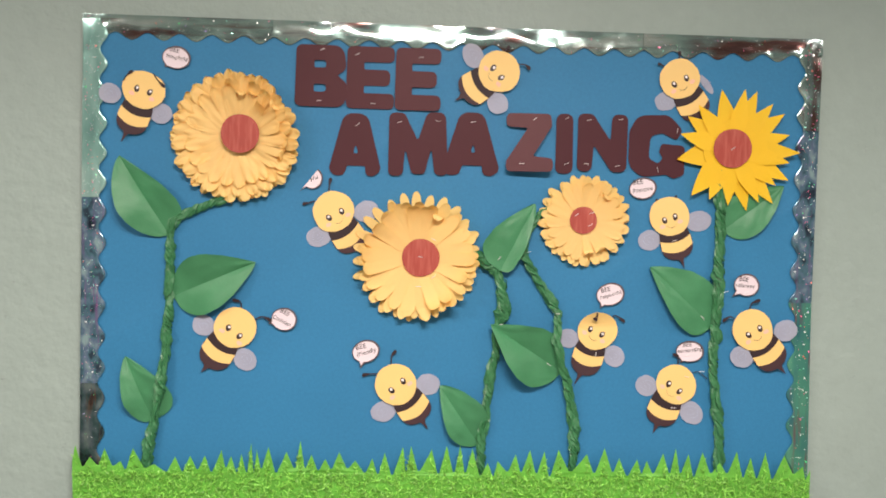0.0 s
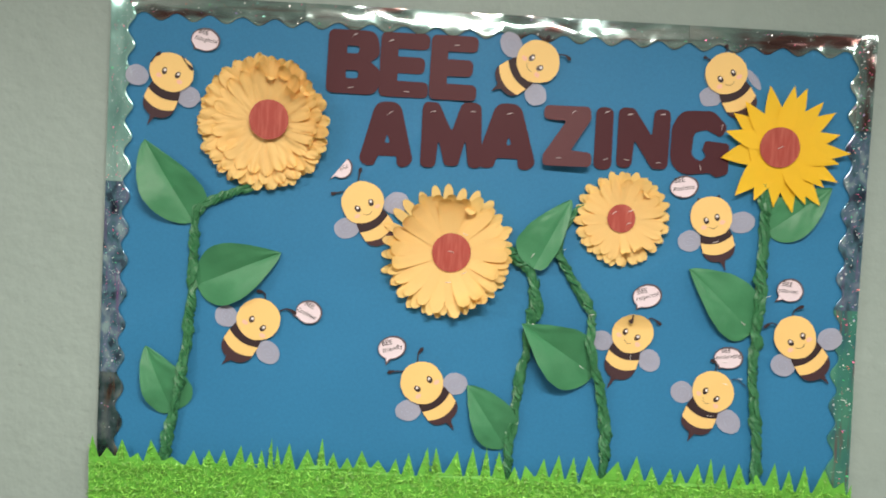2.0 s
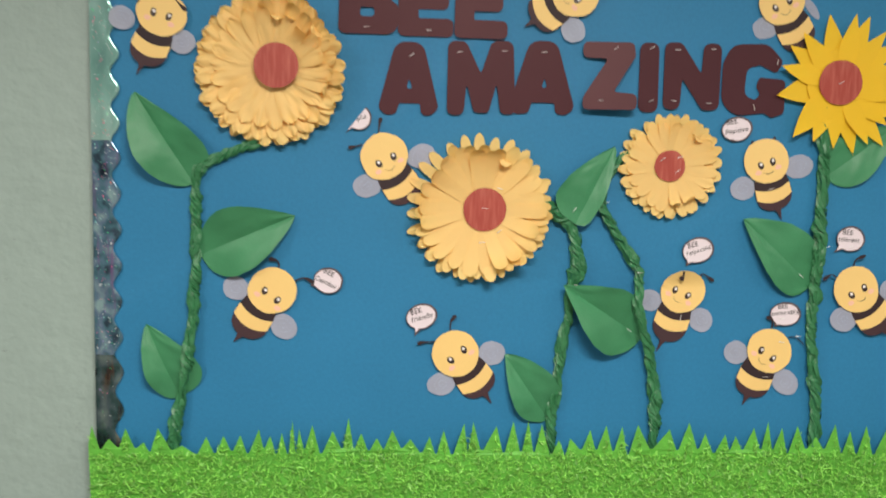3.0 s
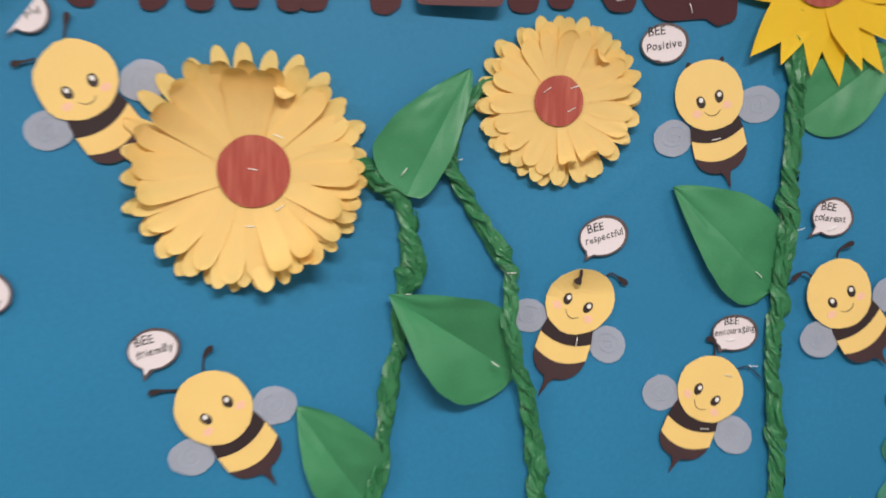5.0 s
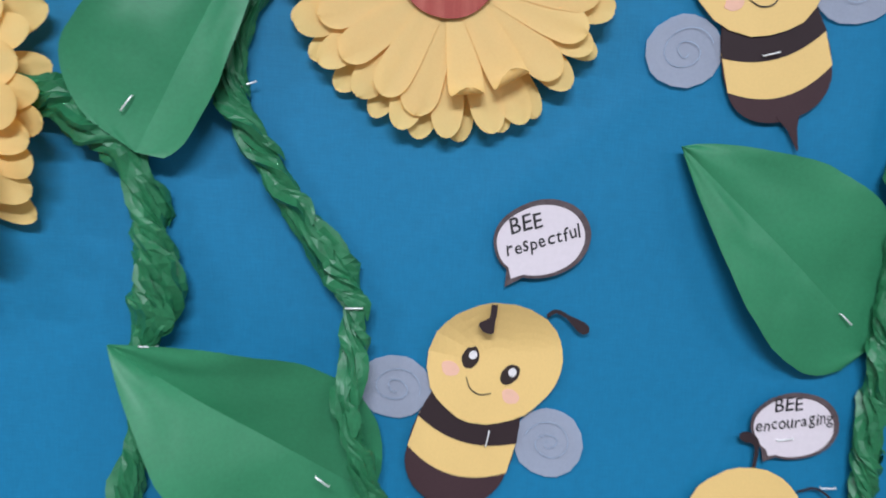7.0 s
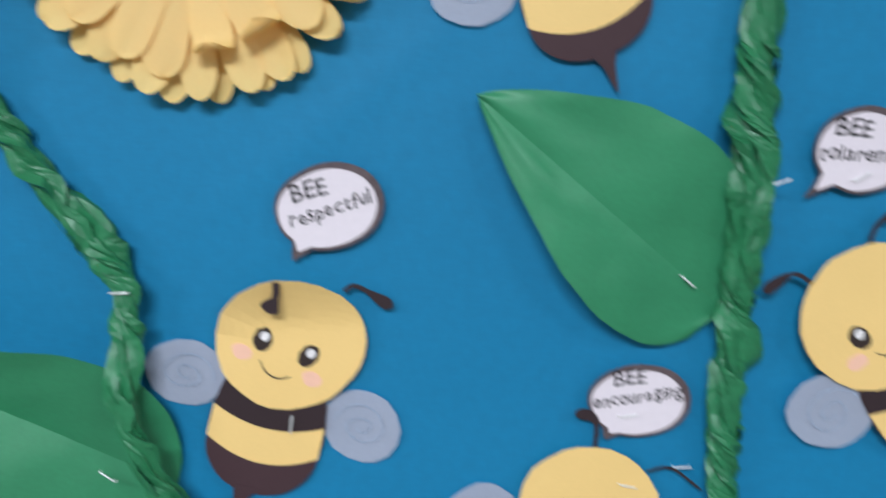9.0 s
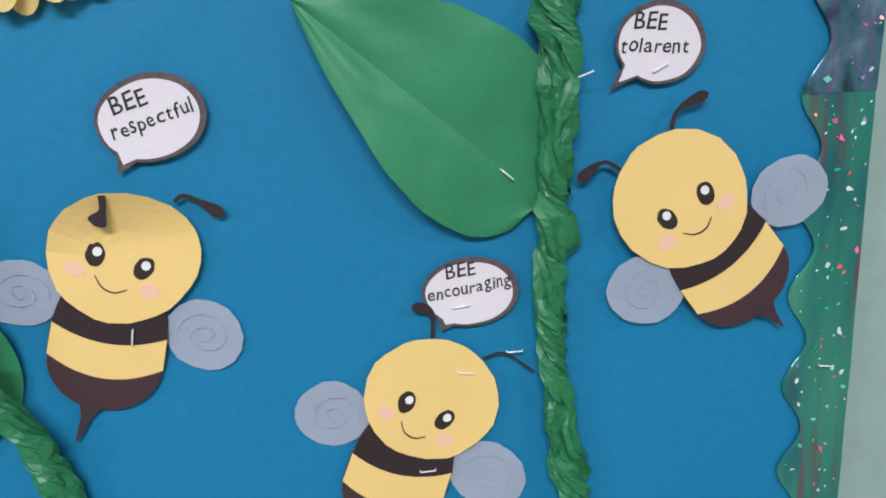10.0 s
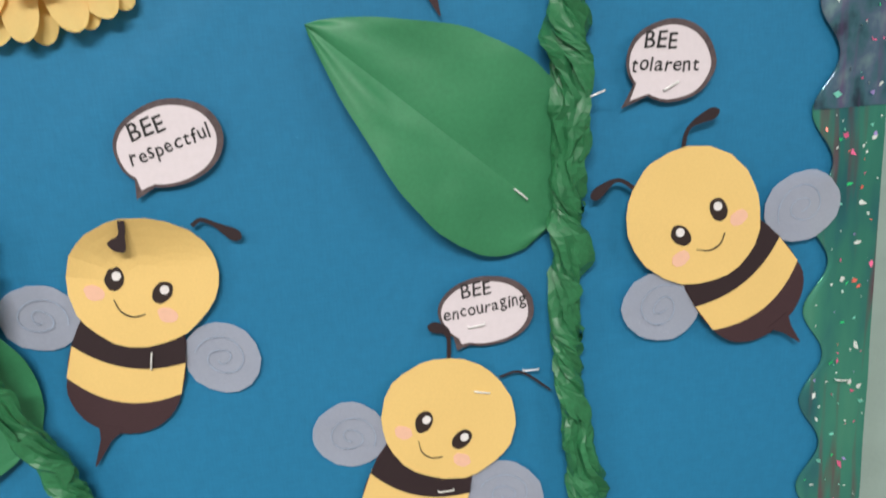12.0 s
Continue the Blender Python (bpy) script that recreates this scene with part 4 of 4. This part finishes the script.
# ---- leaves ----
def leaf(b, t, left, right, fold, y0, y1, label, seed, arch=0.008, tuck_to=0.45):
    """A paper leaf from its base to its tip, creased along the midrib so that both halves rise from it; left and right: half-width, where it is widest and how full the edge is."""
    b, t = Vector(b), Vector(t)
    length = (t - b).length
    d = (t - b).normalized()
    side = Vector((-d[1], d[0]))
    n, m = 36, 9
    folds = fold if isinstance(fold, tuple) else (fold, fold)
    e = tagged(new("paper_leaf"), label, "paper leaf", "paper leaves")
    e.matrix_basis = pose(b[0], 0, b[1])
    for sign, (half, pk, full), ang in ((1, left, folds[0]), (-1, right, folds[1])):
        bm = bmesh.new()
        rows = []
        for i in range(n + 1):
            s = i / n
            w = max(0.0, math.sin(math.pi * s ** pk)) ** full * (1 + 0.030 * noise.noise((s * 7, seed, sign)) + 0.010 * noise.noise((s * 24, seed, sign)))
            tuck = min(1.0, s / tuck_to)
            tuck = 0.25 + 0.75 * tuck * tuck * (3 - 2 * tuck)
            row = []
            for k in range(m + 1):
                f = k / m
                o = d * (s * length) + side * (sign * f * half * w)
                rise = math.tan(radians(ang)) * f * half * w * (1 - 0.08 * f) + arch * math.sin(math.pi * s)
                rise += 0.0030 * noise.noise((s * 3.5, sign * f * 2.0, seed * 2.7)) + 0.0032 * min(1.0, (1 - s) * 4) * abs(noise.noise((s * 5 + f * 1.6, sign * f * 2.4 - s * 3, seed * 5.1))) * min(1, f * 4)
                rise += sum(0.0007 * math.exp(-((s - v - 0.22 * f) / 0.014) ** 2) for v in (0.12 + 0.03 * math.sin(seed), 0.33, 0.52 + 0.04 * math.cos(seed))) * max(0.0, 1 - f) * min(1.0, (1 - s) * 4)
                rise -= 0.0005 * math.exp(-(f * half * w / 0.0016) ** 2)
                row.append(bm.verts.new((o[0], -(y0 + (y1 - y0) * s) - rise * tuck, o[1])))
            rows.append(row)
        back = [[bm.verts.new(v.co + Vector((0, 0.0006, 0))) for v in row] for row in rows]
        for g in (rows, back):
            for i in range(n):
                for k in range(m):
                    bm.faces.new((g[i][k], g[i][k + 1], g[i + 1][k + 1], g[i + 1][k]))
        for i in range(n):
            for k in (0, m):
                bm.faces.new((rows[i][k], rows[i + 1][k], back[i + 1][k], back[i][k]))
        bmesh.ops.remove_doubles(bm, verts=bm.verts, dist=1e-5)
        bmesh.ops.recalc_face_normals(bm, faces=bm.faces)
        for ed in bm.edges:
            ed.smooth = len(ed.link_faces) == 2 and ed.calc_face_angle(0) < 0.7
        part("leaf_half", bm, LEAF, e, smooth=True)
    return e


PL = "large creased green paper leaf "
leaf((-0.703, 1.518), (-0.824, 1.709), (0.066, 0.80, 0.70), (0.066, 0.52, 0.95), (26, 22), 0.005, 0.010, PL + "on a bent stem", 1)
leaf((-0.691, 1.368), (-0.490, 1.456), (0.071, 0.72, 0.95), (0.072, 0.60, 0.75), (26, 16), 0.005, 0.010, PL + "pointing away from its stem", 2)
leaf((-0.736, 1.056), (-0.805, 1.217), (0.042, 0.64, 0.70), (0.070, 0.54, 0.85), (24, 7), 0.003, 0.008, PL + "low on a stem above the grass", 3)
leaf((0.114, 1.449), (0.197, 1.619), (0.070, 0.54, 0.85), (0.029, 0.55, 0.55), (11, 24), 0.025, 0.014, PL + "over the fork of two stems", 4, arch=0.004)
leaf((0.279, 1.196), (0.093, 1.316), (0.075, 0.61, 0.95), (0.069, 0.68, 0.95), (38, 25), 0.002, 0.024, PL + "spanning two stems", 5, tuck_to=0.8)
leaf((0.074, 1.008), (-0.029, 1.157), (0.047, 0.64, 0.95), (0.063, 0.74, 0.65), (20, 14), 0.004, 0.008, PL + "just above the grass", 6)
leaf((0.660, 1.319), (0.492, 1.467), (0.0575, 0.52, 0.85), (0.075, 0.74, 0.80), (12, 3), 0.005, 0.013, PL + "beside the tall stem", 7)
leaf((0.678, 1.563), (0.830, 1.680), (0.056, 0.62, 0.85), (0.056, 0.62, 0.85), (3, 12), 0.003, 0.005, PL + "half hidden under the sunflower", 8, arch=0.003)


# ---- flowers ----
def petal_mesh(length, width, lift, curl, cup, tip, taper, seed, ripple=0.0012):
    """A petal that leaves the flower's face at the angle lift and bends by curl towards the viewer; local x is outwards, -y towards the viewer."""
    n, m = 15, 4
    bm = bmesh.new()
    rows, x, h = [], 0.0, 0.0
    rnd = random.Random(seed)
    roll = rnd.uniform(-0.14, 0.14)
    for i in range(n + 1):
        s = 1 - (1 - i / n) ** 1.7
        nxt = 1 - (1 - min(n, i + 1) / n) ** 1.7
        step = (nxt - s) * length
        if tip == "round":
            w = width * (0.62 + 0.38 * min(1, s * 1.6)) * (1.0 if s < 0.80 else math.sqrt(max(0.0, 1 - ((s - 0.80) / 0.2) ** 2)))
        else:
            w = width * (0.70 + 0.30 * min(1, s * 2.5)) * max(0.0, 1 - max(0.0, (s - taper) / (1 - taper)) ** 1.4)
        row = []
        for k in range(-m, m + 1):
            f = k / m
            row.append(bm.verts.new((x, -h - cup * width * f * f * s - roll * w * f * s * 0.5 - ripple * s * noise.noise((x * 28 + seed, f * 1.3, seed * 0.7)), f * w)))
        rows.append(row)
        ang = radians(lift + (curl * s ** 2.2 if curl < 100 else curl * max(0.0, (s - 0.66) / 0.34)))
        x += step * math.cos(ang)
        h += step * math.sin(ang)
    for i in range(n):
        for k in range(2 * m):
            bm.faces.new((rows[i][k], rows[i][k + 1], rows[i + 1][k + 1], rows[i + 1][k]))
    bmesh.ops.remove_doubles(bm, verts=bm.verts, dist=1e-5)
    return bm


def flower(name, x, z, layers, disc, disc_at, curl_of, mat, label, seed, tip="round", taper=0.45, depth=0.012, ripple=0.0012):
    """Layers: radius, number of petals, half-width, lift, height above the board. curl_of(angle, layer, rnd): how far a petal bends."""
    e = base(name, x, z, 0.0, 0.0, label, "paper flower", "paper flowers")
    rnd = random.Random(seed)
    top = depth
    for li, (radius, count, width, lift, height) in enumerate(layers):
        start = rnd.uniform(0, 6.28)
        inner = disc * 0.55
        part("petal_base", card([ellipse(0, 0, inner * 1.5, inner * 1.5, 0, 30)], height + 0.0008, 0.0005), mat, e)
        for k in range(count):
            a = start + 2 * math.pi * (k + rnd.uniform(-0.16, 0.16)) / count
            curl, more = curl_of(a, li, rnd)
            bm = petal_mesh((radius - inner) * rnd.uniform(0.95, 1.03), width * rnd.uniform(0.9, 1.08), lift + more, curl, rnd.uniform(0.0, 0.07), tip, taper, seed * 100 + li * 40 + k, ripple)
            m = pose(inner * math.cos(a), -height - 0.0006 * (k % 3), inner * math.sin(a), 0, -math.degrees(a), 0)
            part("petal", bm, mat, e, m=m, smooth=True)
        top = max(top, height)
    part("disc", card([ellipse(disc_at[0], disc_at[1], disc, disc, 0, 48, 0.03, seed)], top + disc_at[2], 0.0008), DISC, e, "round red crayoned centre")
    return e


def curl_ruffled(a, li, rnd):
    """Upper and right-hand petals roll forward, the others stay open; many tips are crumpled."""
    up = max(0.0, math.cos(a - radians(50)))
    if li > 1 and rnd.random() < 0.04 + 0.26 * up:
        return rnd.uniform(110, 190), up * 6
    return rnd.uniform(-6, 8) + up * rnd.uniform(38, 96) * (0.45 + 0.17 * li), up * rnd.uniform(3, 12)


def curl_open(a, li, rnd):
    """The upper petals of the front rows rise to a bowl; one tip rolls up into a loop, some low ones crumple."""
    up = max(0.0, math.cos(a - radians(122))) ** 0.6 * (li > 0)
    if li == 2 and abs((a - radians(60) + math.pi) % (2 * math.pi) - math.pi) < 0.17:
        return 200, 4
    low = max(0.0, math.cos(a - radians(-42))) ** 3 * (rnd.random() < 0.6)
    return rnd.uniform(-3, 8) + up * rnd.uniform(30, 92) + low * rnd.uniform(20, 85), up * 4 + 3 * (li > 0)


def curl_flat(a, li, rnd):
    """Nearly flat; here and there a tip of the front row is rolled up into a loop."""
    up = max(0.0, math.cos(a - radians(50)))
    if li == 2 and rnd.random() < 0.15:
        return rnd.uniform(150, 230), 2
    return rnd.uniform(-3, 9) + up * rnd.uniform(12, 42) * (0.4 + 0.3 * li), up * 4


flower("apricot_flower", -0.541, 1.763, [(0.160, 32, 0.0140, 0, 0.013), (0.161, 29, 0.0155, 2, 0.0160), (0.152, 26, 0.0165, 4, 0.0190), (0.128, 22, 0.0165, 5, 0.0220)], 0.0465, (0.013, 0.005, 0.019), curl_ruffled, PETAL,
       "large ruffled apricot paper flower with a red centre", 11, ripple=0.010)
flower("apricot_flower", -0.094, 1.477, [(0.163, 27, 0.0118, -1, 0.011), (0.157, 26, 0.0135, 1, 0.014), (0.146, 22, 0.0165, 3, 0.017)], 0.0465, (0.010, 0.000, 0.007), curl_open, PETAL,
       "large apricot paper flower with open rounded petals", 12)
flower("apricot_flower", 0.322, 1.579, [(0.118, 24, 0.0108, -1, 0.010), (0.112, 22, 0.0122, 2, 0.013), (0.100, 19, 0.0130, 4, 0.016)], 0.0340, (-0.004, 0.001, 0.006), curl_flat, PETAL,
       "smaller apricot paper flower with a red centre", 13)


def sunflower():
    """Two rows of pointed foam petals, each with its own direction and reach."""
    e = base("sunflower", 0.689, 1.768, 0.0, 0.0, "bright yellow sunflower with pointed petals on the tall stem", "paper flower", "paper flowers")
    rnd = random.Random(21)
    petals = [(102, 0.150), (80, 0.151), (69, 0.154), (49, 0.152), (35, 0.158), (15, 0.150), (-2, 0.168), (-12, 0.149), (-27, 0.164), (-38, 0.143), (-51, 0.171), (-62, 0.149), (-74, 0.159), (-93, 0.141),
              (-114, 0.140), (-131, 0.157), (-168, 0.141), (166, 0.138), (146, 0.139), (131, 0.140)]
    part("petal_base", card([ellipse(0, 0, 0.075, 0.075, 0, 36, 0.1, 2)], 0.0195, 0.003), SUN, e)
    for k, (a, reach) in enumerate(petals):
        wide = 0.023 if k % 2 else 0.0255
        if k in (15, 16):
            wide = 0.030
        bm = petal_mesh((reach - 0.03) * 1.01, wide, rnd.uniform(-3, 3), rnd.uniform(-5, 9), rnd.uniform(-0.03, 0.05), "point", 0.34, 500 + k)
        part("petal", bm, SUN, e, m=pose(0.03 * math.cos(radians(a)), -0.0165 - 0.0042 * (k % 2) - 0.0004 * (k % 3), 0.03 * math.sin(radians(a)), 0, -a, 0), smooth=True)
    part("disc", card([ellipse(-0.002, 0.001, 0.0485, 0.0485, 0, 48, 0.03, 5)], 0.0255, 0.0008), DISC, e, "round red crayoned centre")


sunflower()

# ---- grass ----
TIPS = [(-0.918, 58), (-0.883, 29), (-0.847, 52), (-0.808, 21), (-0.778, 53), (-0.728, 14), (-0.676, 33), (-0.639, 36), (-0.603, 38), (-0.563, 51), (-0.539, 36), (-0.514, 42), (-0.491, 71),
        (-0.477, 53), (-0.448, 61), (-0.404, 48), (-0.37, 77), (-0.342, 43), (-0.308, 33), (-0.274, 50), (-0.234, 29), (-0.192, 35), (-0.161, 50), (-0.116, 66), (-0.096, 68)]
TIPS2 = [(-0.044, 60), (-0.007, 70), (0.027, 71), (0.057, 64), (0.096, 29), (0.121, 33), (0.166, 51), (0.202, 62), (0.239, 59), (0.274, 63), (0.346, 53), (0.391, 68), (0.428, 44),
         (0.474, 42), (0.499, 38), (0.541, 56), (0.572, 71), (0.605, 57), (0.641, 62), (0.686, 36), (0.729, 66), (0.765, 50), (0.803, 62), (0.852, 56), (0.901, 28)]


def grass():
    tips = TIPS + TIPS2
    pts = [(-0.921, 0.825), (-0.925, 0.955)]
    rnd = random.Random(5)
    for i, (x, h) in enumerate(tips):
        pts.append((x, 0.940 + h / 1000))
        nx = tips[i + 1][0] if i + 1 < len(tips) else 0.921
        gap = nx - x
        mid = x + gap * rnd.uniform(0.4, 0.6)
        low = 0.940 + rnd.uniform(-0.006, 0.010)
        pts += [(mid - gap * 0.06, low), (mid + gap * 0.06, low)]
    pts += [(0.921, 0.960), (0.921, 0.825)]
    e = tagged(new("grass_border"), "bright lime green shredded-paper grass border along the board's foot", "grass border")
    e.matrix_basis = pose(0, -0.0165, 0.825)
    bend = lambda x, z: 0.004 * noise.noise((x * 14, z * 5, 2))
    part("grass_sheet", card([[(x, z - 0.825) for x, z in pts]], 0.008, 0.001, bend), GRASS, e, "lime sheet cut into pointed blades")
    bm = bmesh.new()

    def top_at(x):
        j = min(range(len(tips)), key=lambda k: abs(tips[k][0] - x))
        return 0.936 + tips[j][1] / 1000 * max(0.0, 1 - abs(tips[j][0] - x) / 0.010) * 0.8

    for _ in range(7000):
        x = rnd.uniform(-0.918, 0.918)
        z = rnd.uniform(0.828, top_at(x))
        c = Vector((x, -0.0085 - rnd.uniform(0, 0.010), z - 0.825))
        a, ln, w = rnd.uniform(0, math.pi), rnd.uniform(0.005, 0.020), rnd.uniform(0.0007, 0.0021)
        d, bow = Vector((math.cos(a), rnd.gauss(0, 0.25), math.sin(a))), rnd.uniform(-0.006, 0.006)
        sd = Vector((-math.sin(a), rnd.gauss(0, 0.5), math.cos(a)))
        prev = None
        for k in range(4):
            f = k / 3 - 0.5
            o = c + d * ln * f + sd * bow * (0.25 - f * f) * 4 + Vector((0, -0.004 * (0.25 - f * f) * 4, 0))
            pair = (bm.verts.new(o - sd * w / 2), bm.verts.new(o + sd * w / 2))
            if prev:
                bm.faces.new((prev[0], prev[1], pair[1], pair[0]))
            prev = pair
    tagged(part("shredding", bm, SHRED, e, "curly lime paper shreds"), kind="stuff")


grass()


# ---- staples ----
def staple_mesh():
    """A bent round wire: a crown and two legs that go into the paper."""
    line = [Vector(q) for q in ((-0.0060, 0.0016, 0), (-0.0060, -0.0001, 0), (-0.0055, -0.0006, 0), (0.0055, -0.0006, 0), (0.0060, -0.0001, 0), (0.0060, 0.0016, 0))]
    bm = bmesh.new()
    rings = []
    for i, q in enumerate(line):
        d = (line[min(i + 1, 5)] - line[max(i - 1, 0)]).normalized()
        sd = Vector((-d.y, d.x, 0))
        rings.append([bm.verts.new(q + sd * 0.00048 * math.cos(k * math.pi / 4) + Vector((0, 0, 0.00065 * math.sin(k * math.pi / 4)))) for k in range(8)])
    for i in range(5):
        for k in range(8):
            bm.faces.new((rings[i][k], rings[i][(k + 1) % 8], rings[i + 1][(k + 1) % 8], rings[i + 1][k]))
    return mesh_of("staple", bm, STEEL, True)


STAPLE = staple_mesh()


def staples(places, depth, rnd):
    for x, z, turn in places:
        ob = new("staple", STAPLE)
        ob.matrix_basis = pose(x, -depth, z, rnd.uniform(-14, 14), -turn, rnd.uniform(-8, 8))
        tagged(ob, "small bright steel staple pressed into the paper", "staple", "staples")


rs = random.Random(3)
staples([(-0.338, 1.982, 25), (-0.343, 1.857, 8), (-0.252, 1.973, 22), (-0.211, 1.854, 0), (-0.095, 1.970, 8), (-0.099, 1.862, 5), (-0.247, 1.802, 40), (-0.144, 1.811, 15), (-0.049, 1.816, 0),
         (0.038, 1.816, 10), (0.272, 1.833, 28), (0.274, 1.720, 25), (0.328, 1.830, 10), (0.324, 1.721, -6), (0.408, 1.834, 10), (0.402, 1.718, 8), (0.551, 1.811, 80), (0.504, 1.712, -70)], 0.0075, rs)
staples([(0.191, 1.828, 40)], 0.0135, rs)
staples([(0.159, 1.716, 0)], 0.0245, rs)
staples([(-0.521, 1.780, 5)], 0.0345, rs)
staples([(-0.085, 1.480, -8)], 0.0248, rs)
staples([(-0.053, 1.523, -20), (0.001, 1.494, 30), (-0.088, 1.406, 0), (-0.051, 1.431, 35)], 0.0235, rs)
staples([(0.301, 1.594, 35), (0.339, 1.599, 20), (0.336, 1.569, 30)], 0.0228, rs)
staples([(0.688, 1.769, 30)], 0.0263, rs)
staples([(0.363, 1.244, 80), (0.566, 1.111, 0), (0.814, 1.279, 45), (0.741, 1.351, -30), (0.743, 1.410, 25), (0.596, 1.245, 10), (0.598, 1.191, -15), (0.553, 1.535, 15)], 0.0100, rs)
staples([(0.893, 1.165, -5), (0.636, 1.205, 0), (0.185, 1.497, 20)], 0.010, rs)
staples([(0.122, 1.317, -3)], 0.030, rs)
staples([(0.261, 1.346, 3)], 0.026, rs)
staples([(0.684, 1.410, 20)], 0.024, rs)
staples([(0.632, 1.342, -42)], 0.0125, rs)
staples([(0.242, 1.219, -35), (0.110, 1.481, 55)], 0.030, rs)
